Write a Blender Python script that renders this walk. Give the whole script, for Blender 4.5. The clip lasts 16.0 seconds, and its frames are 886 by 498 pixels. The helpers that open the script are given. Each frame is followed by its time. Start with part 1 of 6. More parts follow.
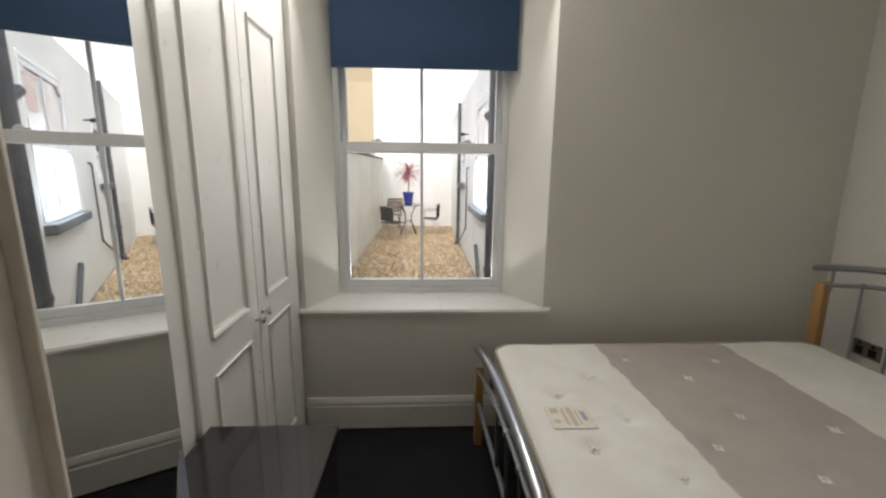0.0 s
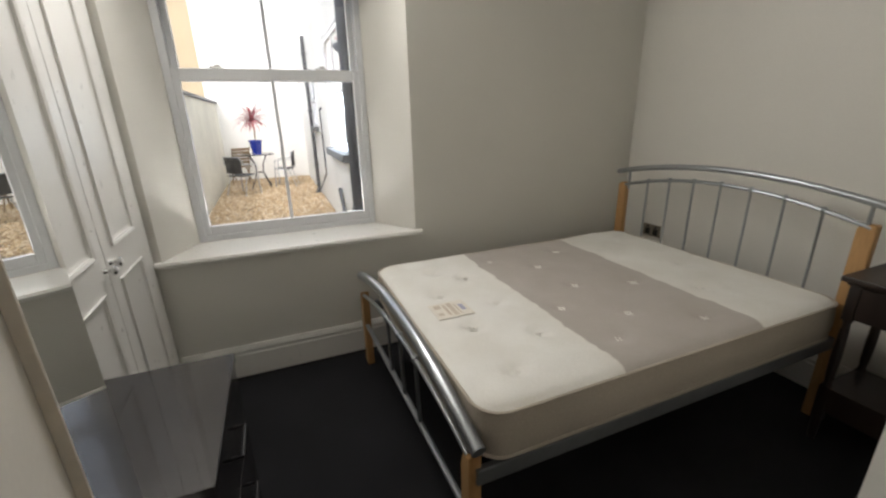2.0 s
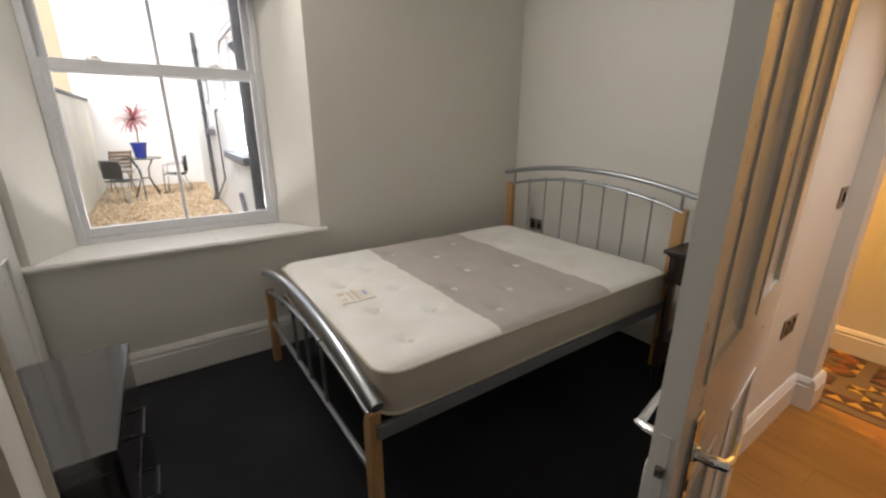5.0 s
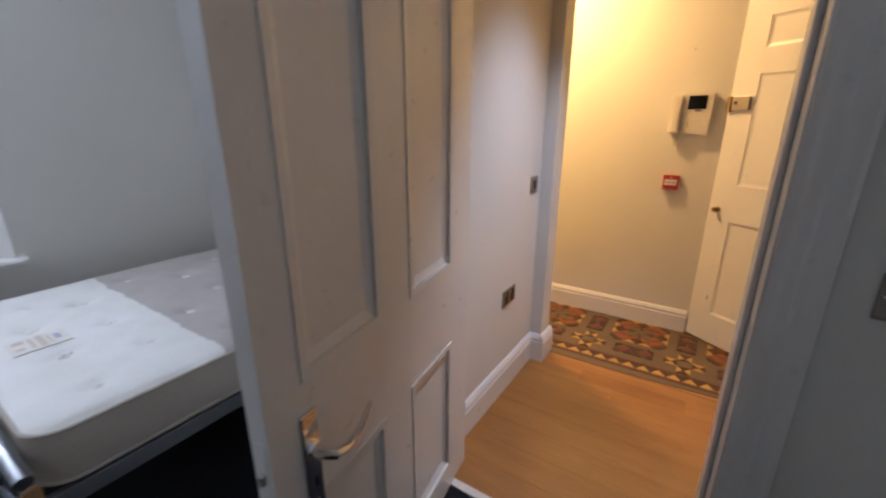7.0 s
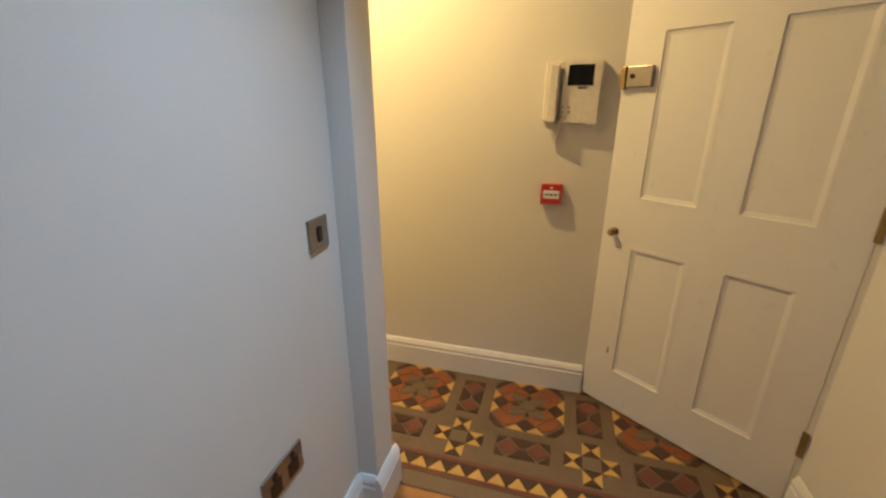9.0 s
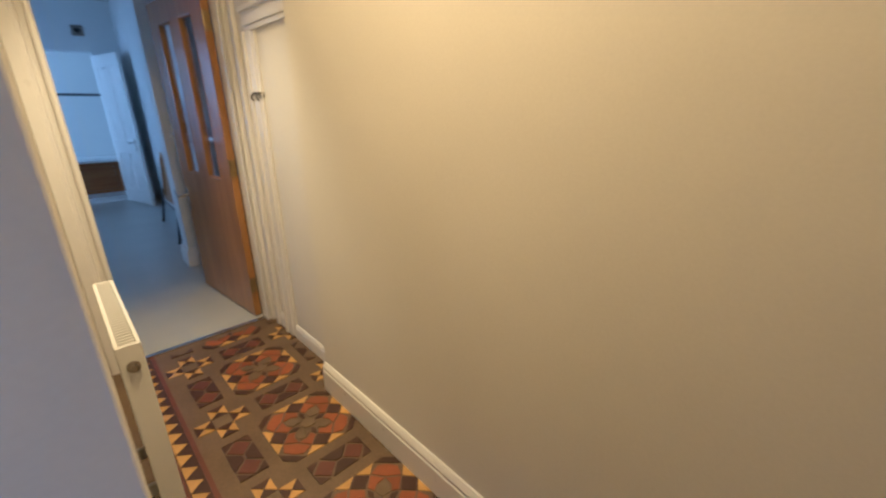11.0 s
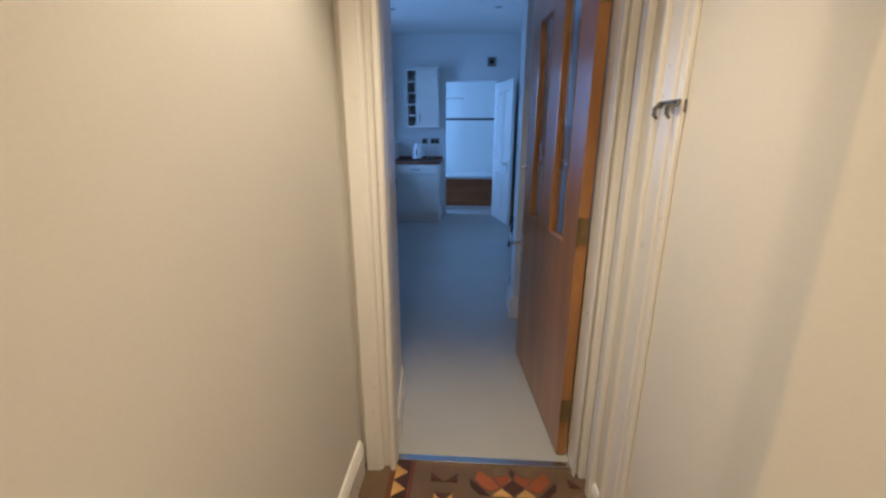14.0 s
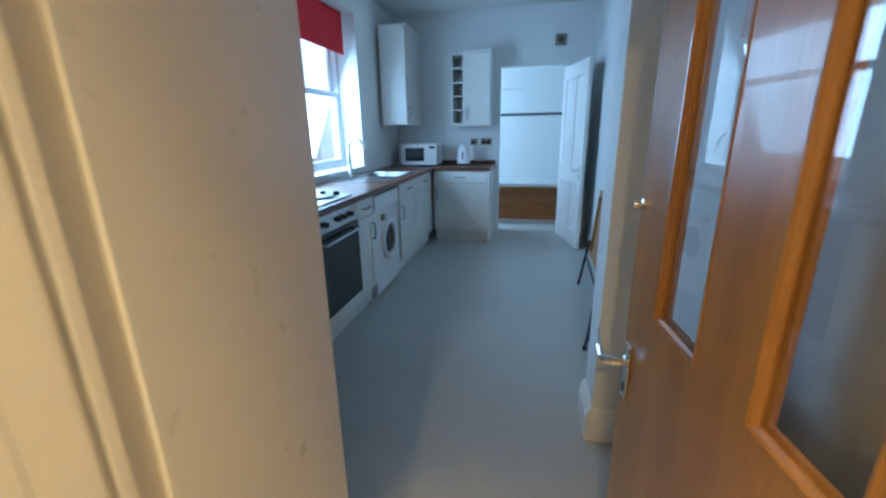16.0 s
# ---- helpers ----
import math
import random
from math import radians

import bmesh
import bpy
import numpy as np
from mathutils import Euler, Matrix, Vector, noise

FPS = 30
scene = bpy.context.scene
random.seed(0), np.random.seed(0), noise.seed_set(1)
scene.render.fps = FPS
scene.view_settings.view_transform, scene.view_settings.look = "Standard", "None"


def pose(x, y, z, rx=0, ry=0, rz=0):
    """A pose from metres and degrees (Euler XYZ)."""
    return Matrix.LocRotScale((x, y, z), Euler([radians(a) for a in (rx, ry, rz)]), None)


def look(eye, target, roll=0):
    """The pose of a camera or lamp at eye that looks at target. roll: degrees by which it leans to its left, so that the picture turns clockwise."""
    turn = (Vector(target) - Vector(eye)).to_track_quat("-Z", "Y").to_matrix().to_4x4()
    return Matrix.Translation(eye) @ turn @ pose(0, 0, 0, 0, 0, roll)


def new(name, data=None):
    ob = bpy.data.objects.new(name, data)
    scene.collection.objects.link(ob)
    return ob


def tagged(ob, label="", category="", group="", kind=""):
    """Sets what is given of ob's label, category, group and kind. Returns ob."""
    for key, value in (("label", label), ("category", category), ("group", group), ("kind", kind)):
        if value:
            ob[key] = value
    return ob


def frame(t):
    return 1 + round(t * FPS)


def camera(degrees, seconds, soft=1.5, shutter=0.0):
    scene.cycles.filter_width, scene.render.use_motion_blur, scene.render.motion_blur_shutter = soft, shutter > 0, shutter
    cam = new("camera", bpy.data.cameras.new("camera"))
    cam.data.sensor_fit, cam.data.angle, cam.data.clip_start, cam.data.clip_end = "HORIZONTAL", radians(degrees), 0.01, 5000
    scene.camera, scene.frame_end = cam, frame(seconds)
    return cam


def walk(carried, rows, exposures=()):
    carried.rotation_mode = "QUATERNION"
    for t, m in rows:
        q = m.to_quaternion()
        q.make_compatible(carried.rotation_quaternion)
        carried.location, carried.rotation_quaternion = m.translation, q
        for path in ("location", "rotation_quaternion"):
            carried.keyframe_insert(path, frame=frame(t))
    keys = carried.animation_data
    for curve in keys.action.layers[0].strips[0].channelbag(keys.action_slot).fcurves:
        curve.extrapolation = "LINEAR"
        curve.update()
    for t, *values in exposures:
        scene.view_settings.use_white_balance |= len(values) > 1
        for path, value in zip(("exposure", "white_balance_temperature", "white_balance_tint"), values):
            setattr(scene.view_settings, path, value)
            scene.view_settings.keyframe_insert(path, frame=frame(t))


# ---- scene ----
cam = camera(95.0, 16.0, soft=2.3, shutter=0.3)
METRES, EYE, TILT, LEAN, TURN = 5.35, 1.5, 0.0, 0.0, -2.7
ROWS = [
    (0.0, 0.0, 0.0, 0.0, 0.1, -10.89, -0.54),
    (0.5, -0.0063, -0.0025, -0.0077, -4.31, -13.3, 0.22),
    (1.0, -0.002, -0.0086, -0.0157, -9.07, -15.86, 0.95),
    (1.5, -0.0054, -0.0149, -0.019, -14.5, -17.58, 1.33),
    (2.0, -0.0122, -0.0205, -0.0185, -19.68, -18.25, 1.39),
    (2.5, -0.0123, -0.0237, -0.0177, -24.65, -18.22, 0.98),
    (3.0, -0.0147, -0.0273, -0.017, -28.32, -17.8, 0.47),
    (3.5, -0.0141, -0.0334, -0.0189, -30.32, -17.46, -0.05),
    (6.0, -0.0148, -0.0893, -0.0256, -33.69, -16.95, 0.14),
    (6.5, 0.0058, -0.1079, -0.024, -44.13, -16.81, 0.08),
    (7.0, 0.0518, -0.1147, -0.0228, -53.91, -17.15, -0.05),
    (7.5, 0.0922, -0.107, -0.0218, -61.57, -17.71, -0.17),
    (8.0, 0.1435, -0.0908, -0.0177, -67.23, -19.07, -0.12),
    (8.5, 0.205, -0.0863, -0.0217, -69.95, -19.35, 0.16),
    (9.0, 0.2684, -0.0695, -0.0223, -71.16, -19.22, 0.06),
]
# the tiled corridor: seconds, eye, yaw, pitch and roll
CORRIDOR = [
    (11.5, 2.695, -0.093, 1.340, -30.97, -18.78, -0.20),
    (12.0, 2.803, 0.060, 1.362, -18.97, -18.05, 0.40),
    (12.5, 2.833, 0.261, 1.356, -10.17, -17.65, 0.91),
    (13.0, 2.882, 0.462, 1.346, -3.49, -17.16, 0.92),
    (13.5, 2.902, 0.695, 1.339, 0.98, -16.73, 0.53),
    (14.0, 2.896, 1.005, 1.350, 3.72, -16.18, 0.00),
    (14.5, 2.931, 1.329, 1.346, 6.44, -15.98, -1.12),
    (15.0, 2.947, 1.653, 1.321, 7.81, -15.72, -1.31),
    (15.5, 2.913, 1.956, 1.333, 9.31, -15.96, -1.18),
    (16.0, 2.935, 2.226, 1.341, 12.43, -16.21, -1.03),
]
PATH = []
for t, x, y, z, yaw, pitch, roll in ROWS:
    PATH.append((t, pose(0, 0, EYE, TILT, LEAN, TURN) @ pose(METRES * x, METRES * y, METRES * z, 90 + pitch, roll, yaw)))
for t, x, y, z, yaw, pitch, roll in CORRIDOR:
    a, b = radians(yaw), radians(pitch)
    ahead = Vector((-math.sin(a) * math.cos(b), math.cos(a) * math.cos(b), math.sin(b)))
    PATH.append((t, look((x, y, z), Vector((x, y, z)) + ahead, roll)))
walk(cam, PATH, [
    (0.0, 2.2, 6500, 11), (1.5, 2.4, 6450, 11), (3.5, 2.55, 6450, 10), (6.0, 2.55, 6600, 18), (6.5, 2.4, 6100, 19), (7.0, 2.58, 5050, 16), (7.5, 2.72, 4750, 6), (8.0, 2.85, 4350, -5), (9.0, 2.3, 4480, 0),
    (11.5, 1.76, 3900, 10), (12.5, 1.58, 3800, 12), (13.5, 1.66, 3800, 13), (14.5, 1.72, 3900, 10), (15.5, 2.05, 4250, 0), (16.0, 2.52, 4450, 1)])

# ---- light ----
world = bpy.data.worlds.new("sky")
scene.world = world
world.use_nodes = True
sky = world.node_tree.nodes.new("ShaderNodeTexSky")
sky.sky_type, sky.sun_disc = "NISHITA", False
sky.sun_elevation, sky.sun_rotation = radians(50), radians(200)
sky.air_density, sky.dust_density, sky.ozone_density = 1.0, 3.0, 1.0
back = world.node_tree.nodes["Background"]
back.inputs["Strength"].default_value = 0.088
veil = world.node_tree.nodes.new("ShaderNodeHueSaturation")  # thin overcast greys the blue
veil.inputs["Saturation"].default_value = 0.35
world.node_tree.links.new(sky.outputs[0], veil.inputs["Color"])
world.node_tree.links.new(veil.outputs[0], back.inputs["Color"])


def lamp(name, kind, m, energy, color, size=0.1):
    data = bpy.data.lights.new(name, kind)
    data.energy, data.color = energy, color
    if kind == "AREA":
        if isinstance(size, tuple):
            data.shape, data.size, data.size_y = "RECTANGLE", size[0], size[1]
        else:
            data.shape, data.size = "DISK", size
    elif kind == "SUN":
        data.angle = size
    else:
        data.shadow_soft_size = size
    ob = new(name, data)
    ob.matrix_world = m
    return ob


lamp("sun", "SUN", look((2.2, 4, 20), (0.2, 8.0, 0)), 0.16, (1.0, 0.96, 0.9), radians(20))
WARM = (1.0, 0.52, 0.135)
lamp("hall_bulb", "AREA", pose(2.80, 0.50, 2.585), 8.4, WARM, 0.12)
# added cool spot without a known fixture, to whiten the partition wall
spot = lamp("lobby_downlight", "SPOT", look((1.98, -0.52, 2.58), (1.98, -0.22, 0.9)), 17.0, (0.97, 0.98, 1.0), 0.06)
spot.data.spot_size, spot.data.spot_blend = radians(68), 0.9
spot = lamp("corridor_downlight", "SPOT", pose(2.84, 1.86, 2.58), 44.0, (1.0, 0.57, 0.185), 0.05)
spot.data.spot_size, spot.data.spot_blend = radians(71), 0.7
# area lamps added at the windows, standing in for more sky light
DAY = (1.0, 0.975, 0.925)
lamp("bedroom_window_sky", "AREA", look((-0.01, 2.205, 2.49), (-0.01, 1.205, 2.23)), 5.2, DAY, (0.95, 0.08))
# added strip low behind the sash rail, aimed up to lift ceiling and walls
lamp("bedroom_window_bounce", "AREA", look((-0.015, 2.60, 0.765), (-0.015, 2.05, 1.50)), 2.0, DAY, (0.85, 0.05))
lamp("kitchen_window_sky", "AREA", look((0.78, 5.75, 1.57), (1.78, 5.75, 1.15)), 6.6, (0.75, 0.895, 1.0), (1.36, 1.05))
lamp("bathroom_window_sky", "AREA", look((1.06, 8.45, 1.72), (2.06, 8.45, 1.5)), 5.0, (0.78, 0.92, 1.0), (0.6, 0.85))

# ---- materials ----
def nodes_of(name):
    m = bpy.data.materials.new(name)
    m.use_nodes = True
    nt = m.node_tree
    return m, nt, nt.nodes["Principled BSDF"], nt.nodes.new("ShaderNodeTexCoord")


def noise_node(nt, tc, scale, detail=4.0, stretch=None):
    n = nt.nodes.new("ShaderNodeTexNoise")
    n.inputs["Scale"].default_value, n.inputs["Detail"].default_value = scale, detail
    if stretch:
        mp = nt.nodes.new("ShaderNodeMapping")
        mp.inputs["Scale"].default_value = stretch
        nt.links.new(tc.outputs["Object"], mp.inputs["Vector"])
        nt.links.new(mp.outputs[0], n.inputs["Vector"])
    else:
        nt.links.new(tc.outputs["Object"], n.inputs["Vector"])
    return n


def mixer(nt, fac, a, b, blend="MIX"):
    mx = nt.nodes.new("ShaderNodeMix")
    mx.data_type, mx.blend_type = "RGBA", blend
    for sock, v in ((mx.inputs[0], fac), (mx.inputs[6], a), (mx.inputs[7], b)):
        if isinstance(v, (int, float)):
            sock.default_value = v
        elif isinstance(v, tuple):
            sock.default_value = (*v, 1)
        else:
            nt.links.new(v, sock)
    return mx.outputs[2]


def ramp(nt, src, lo, hi):
    r = nt.nodes.new("ShaderNodeMapRange")
    r.inputs[1].default_value, r.inputs[2].default_value = lo, hi
    nt.links.new(src, r.inputs[0])
    return r.outputs[0]


def mat(name, color, rough=0.5, metal=0.0, var=0.12, scale=3.0, grain=60.0, grain_amt=0.06, bump=0.1, bump_dist=0.002,
        stretch=None, coat=0.0, random_amt=0.0):
    m, nt, b, tc = nodes_of(name)
    big = noise_node(nt, tc, scale, 3.0, stretch)
    fine = noise_node(nt, tc, grain, 5.0, stretch)
    dark = tuple(c * (1 - 2 * var) for c in color)
    col = mixer(nt, ramp(nt, big.outputs[0], 0.3, 0.7), dark, color)
    dk2 = tuple(c * (1 - 2 * grain_amt) for c in (1, 1, 1))
    col = mixer(nt, 1.0, col, mixer(nt, ramp(nt, fine.outputs[0], 0.3, 0.7), dk2, (1.0, 1.0, 1.0)), "MULTIPLY")
    if random_amt:
        oi = nt.nodes.new("ShaderNodeObjectInfo")
        col = mixer(nt, 1.0, col, mixer(nt, oi.outputs["Random"], tuple([1 - random_amt] * 3), (1.0, 1.0, 1.0)), "MULTIPLY")
    nt.links.new(col, b.inputs["Base Color"])
    rr = nt.nodes.new("ShaderNodeMapRange")
    rr.inputs[3].default_value, rr.inputs[4].default_value = max(rough - 0.07, 0.02), min(rough + 0.07, 1)
    nt.links.new(fine.outputs[0], rr.inputs[0])
    nt.links.new(rr.outputs[0], b.inputs["Roughness"])
    b.inputs["Metallic"].default_value = metal
    b.inputs["Coat Weight"].default_value = coat
    if bump:
        bp = nt.nodes.new("ShaderNodeBump")
        bp.inputs["Strength"].default_value, bp.inputs["Distance"].default_value = bump, bump_dist
        nt.links.new(fine.outputs[0], bp.inputs["Height"])
        nt.links.new(bp.outputs[0], b.inputs["Normal"])
    return m


def wood(name, light, dark, axis=0, rough=0.4, scale=9.0, coat=0.0, random_amt=0.0):
    m, nt, b, tc = nodes_of(name)
    st = [1.0, 1.0, 1.0]
    st[axis] = 0.08
    rings = noise_node(nt, tc, scale * 2, 6.0, tuple(st))
    fine = noise_node(nt, tc, scale * 22, 3.0, tuple(st))
    blot = noise_node(nt, tc, 2.5, 2.0)
    col = mixer(nt, ramp(nt, rings.outputs[0], 0.35, 0.68), dark, light)
    col = mixer(nt, 1.0, col, mixer(nt, ramp(nt, fine.outputs[0], 0.3, 0.7), (0.82, 0.82, 0.82), (1.0, 1.0, 1.0)), "MULTIPLY")
    col = mixer(nt, 1.0, col, mixer(nt, ramp(nt, blot.outputs[0], 0.3, 0.7), (0.86, 0.86, 0.86), (1.0, 1.0, 1.0)), "MULTIPLY")
    if random_amt:
        oi = nt.nodes.new("ShaderNodeObjectInfo")
        col = mixer(nt, 1.0, col, mixer(nt, oi.outputs["Random"], tuple([1 - random_amt] * 3), (1.0, 1.0, 1.0)), "MULTIPLY")
    nt.links.new(col, b.inputs["Base Color"])
    b.inputs["Roughness"].default_value = rough
    b.inputs["Coat Weight"].default_value = coat
    bp = nt.nodes.new("ShaderNodeBump")
    bp.inputs["Strength"].default_value, bp.inputs["Distance"].default_value = 0.15, 0.001
    nt.links.new(fine.outputs[0], bp.inputs["Height"])
    nt.links.new(bp.outputs[0], b.inputs["Normal"])
    return m


def glass(name, color=(1, 1, 1), rough=0.0):
    m, nt, b, tc = nodes_of(name)
    b.inputs["Base Color"].default_value = (*color, 1)
    b.inputs["Transmission Weight"].default_value = 1.0
    b.inputs["Roughness"].default_value = rough
    b.inputs["IOR"].default_value = 1.45
    return m


WALL = mat("wall_paint", (0.72, 0.70, 0.645), 0.75, var=0.03, scale=1.2, grain=160, grain_amt=0.02, bump=0.12, bump_dist=0.0015)
CEIL = mat("ceiling_paint", (0.75, 0.74, 0.71), 0.85, var=0.03, scale=1.0, grain=120, grain_amt=0.02, bump=0.1)
KITWALL = mat("kitchen_paint", (0.70, 0.71, 0.70), 0.6, var=0.03, scale=1.2, grain=150, grain_amt=0.02, bump=0.1, bump_dist=0.001)
GLOSS = mat("white_gloss_paint", (0.76, 0.745, 0.71), 0.30, var=0.015, scale=1.5, grain=25, grain_amt=0.008, bump=0.05, bump_dist=0.001)
UPVC = mat("white_upvc", (0.72, 0.73, 0.75), 0.25, var=0.02, scale=2.0, grain=40, grain_amt=0.01, bump=0.0)
CARPET = mat("charcoal_carpet", (0.036, 0.036, 0.039), 0.95, var=0.18, scale=2.0, grain=420, grain_amt=0.3, bump=0.8, bump_dist=0.006)
VINYL = mat("grey_vinyl", (0.45, 0.45, 0.42), 0.32, var=0.06, scale=1.6, grain=200, grain_amt=0.05, bump=0.06, bump_dist=0.0006)
OAK = wood("oak_floor", (0.45, 0.205, 0.043), (0.36, 0.155, 0.030), 1, 0.33, 6.0, 0.1, 0.14)
DARKOAK = wood("dark_oak_piece", (0.34, 0.145, 0.03), (0.27, 0.11, 0.022), 1, 0.36, 6.0, 0.1)
PINE = wood("pine_door", (0.44, 0.225, 0.040), (0.34, 0.163, 0.024), 2, 0.3, 7.0, 0.25)
BEECH = wood("beech", (0.56, 0.33, 0.14), (0.46, 0.25, 0.095), 2, 0.4, 9.0)
DARKWOOD = wood("dark_stained_wood", (0.030, 0.017, 0.013), (0.016, 0.010, 0.008), 2, 0.35, 8.0)
BLACKBROWN = wood("black_brown_veneer", (0.030, 0.026, 0.026), (0.020, 0.017, 0.018), 1, 0.2, 8.0, 0.32)
WORKTOP = wood("worktop_laminate", (0.20, 0.095, 0.05), (0.11, 0.05, 0.028), 1, 0.3, 9.0)
BATHWOOD = wood("bath_panel_wood", (0.40, 0.17, 0.05), (0.28, 0.11, 0.03), 0, 0.35, 8.0)
TABLEWOOD = wood("folding_table_wood", (0.42, 0.24, 0.10), (0.33, 0.17, 0.065), 1, 0.4, 8.0)
STEEL = mat("silver_painted_steel", (0.42, 0.44, 0.46), 0.3, 0.85, 0.05, 5, 120, 0.05, 0.03)
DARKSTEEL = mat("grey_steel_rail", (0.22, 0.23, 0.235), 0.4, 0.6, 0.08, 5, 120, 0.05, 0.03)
CHROME = mat("chrome", (0.78, 0.78, 0.78), 0.12, 1.0, 0.02, 5, 100, 0.02, 0.0)
HOOKMETAL = mat("tarnished_chrome", (0.34, 0.34, 0.35), 0.24, 1.0, 0.15, 20, 150, 0.1, 0.03)
BRASS = mat("aged_brass", (0.42, 0.31, 0.12), 0.35, 1.0, 0.15, 12, 150, 0.1, 0.05)
BRONZE = mat("brushed_nickel_plate", (0.40, 0.36, 0.30), 0.38, 0.9, 0.08, 10, 200, 0.06, 0.03)
BLACK = mat("black_plastic", (0.012, 0.012, 0.013), 0.35, var=0.1, bump=0.05)
SCREEN = mat("dark_screen", (0.008, 0.009, 0.010), 0.12, var=0.05, bump=0.0)
IVORY = mat("ivory_plastic", (0.74, 0.70, 0.62), 0.35, var=0.03, bump=0.02)
WHITEPL = mat("white_plastic", (0.78, 0.78, 0.77), 0.3, var=0.02, bump=0.02)
ENAMEL = mat("white_enamel", (0.78, 0.78, 0.76), 0.2, var=0.01, scale=3, grain_amt=0.005, bump=0.0)
UNIT = mat("cream_white_foil", (0.72, 0.71, 0.66), 0.3, var=0.02, scale=2, bump=0.03)
RED = mat("red_plastic", (0.42, 0.025, 0.018), 0.35, var=0.06, bump=0.03)
PRINT = mat("faded_print", (0.66, 0.57, 0.46), 0.8, var=0.1, bump=0.05)
LABEL = mat("cream_label_cloth", (0.80, 0.75, 0.66), 0.85, var=0.06, scale=9, bump=0.05)
BLUEPRINT = mat("faded_blue_print", (0.45, 0.45, 0.58), 0.8, var=0.1, bump=0.05)
NAVY = mat("navy_blind_cloth", (0.022, 0.055, 0.125), 0.8, var=0.06, scale=3, grain=700, grain_amt=0.12, bump=0.25, bump_dist=0.0008)
REDCLOTH = mat("red_blind_cloth", (0.66, 0.014, 0.024), 0.8, var=0.05, scale=3, grain=700, grain_amt=0.1, bump=0.25, bump_dist=0.0008)
RENDER = mat("white_masonry_paint", (0.83, 0.825, 0.79), 0.85, var=0.06, scale=0.9, grain=30, grain_amt=0.05, bump=0.5, bump_dist=0.012)
GARDENWALL = mat("garden_wall_paint", (0.80, 0.78, 0.67), 0.85, var=0.08, scale=1.4, grain=14, grain_amt=0.06, bump=0.45, bump_dist=0.012)
TANRENDER = mat("tan_render", (0.50, 0.41, 0.27), 0.85, var=0.06, scale=0.8, grain=30, grain_amt=0.05, bump=0.3, bump_dist=0.008)
SLATE = mat("grey_slate", (0.13, 0.13, 0.135), 0.6, var=0.15, scale=6, bump=0.3)
PIPE = mat("grey_pipe_paint", (0.085, 0.087, 0.095), 0.5, var=0.15, scale=8, bump=0.15)
GRAVEL = mat("gravel_bed", (0.36, 0.27, 0.16), 0.9, var=0.25, scale=6, grain=90, grain_amt=0.35, bump=1.0, bump_dist=0.02)
STONE = mat("gravel_stone", (0.48, 0.33, 0.16), 0.8, var=0.25, scale=30, grain=200, grain_amt=0.1, bump=0.2, random_amt=0.4)
POT = mat("blue_glazed_pot", (0.012, 0.035, 0.33), 0.15, var=0.12, scale=8, bump=0.05, coat=0.5)
LEAF = mat("red_cordyline_leaf", (0.50, 0.075, 0.10), 0.45, var=0.3, scale=9, bump=0.05)
RATTAN = mat("dark_woven_rattan", (0.025, 0.022, 0.022), 0.6, var=0.2, scale=30, grain=260, grain_amt=0.3, bump=0.8, bump_dist=0.004)
TEAK = wood("weathered_teak", (0.30, 0.21, 0.12), (0.22, 0.15, 0.085), 0, 0.65, 8.0)
SKIRT = GLOSS
CARPET.node_tree.nodes["Principled BSDF"].inputs["Specular IOR Level"].default_value = 0.08
MIRROR = mat("mirror_silver", (0.86, 0.88, 0.87), 0.02, 1.0, 0.0, bump=0.0, grain_amt=0.0)
MIRROR.node_tree.nodes["Principled BSDF"].inputs["Roughness"].default_value = 0.0
for lk in list(MIRROR.node_tree.links):
    if lk.to_socket.name == "Roughness":
        MIRROR.node_tree.links.remove(lk)
PANE = glass("clear_glass")
TEXGLASS = glass("obscure_glass", (0.9, 0.95, 0.97), 0.12)
BUFF = mat("buff_band_tile", (0.165, 0.108, 0.050), 0.42, var=0.12, scale=5, grain=90, grain_amt=0.1, bump=0.15)
YEL = mat("yellow_tile", (0.62, 0.36, 0.055), 0.4, var=0.10, scale=8, bump=0.1, random_amt=0.2)
ORA = mat("terracotta_tile", (0.33, 0.098, 0.015), 0.4, var=0.12, scale=8, bump=0.1, random_amt=0.25)
BRN = mat("dark_brown_tile", (0.075, 0.032, 0.016), 0.4, var=0.12, scale=8, bump=0.1, random_amt=0.25)
GRN = mat("grey_green_tile", (0.19, 0.130, 0.060), 0.42, var=0.10, scale=8, bump=0.1, random_amt=0.25)
PNK = mat("plum_red_tile", (0.15, 0.048, 0.022), 0.42, var=0.10, scale=8, bump=0.1, random_amt=0.25)
SHINE = mat("stainless_steel", (0.62, 0.63, 0.64), 0.22, 1.0, 0.05, 5, 200, 0.05, 0.02)


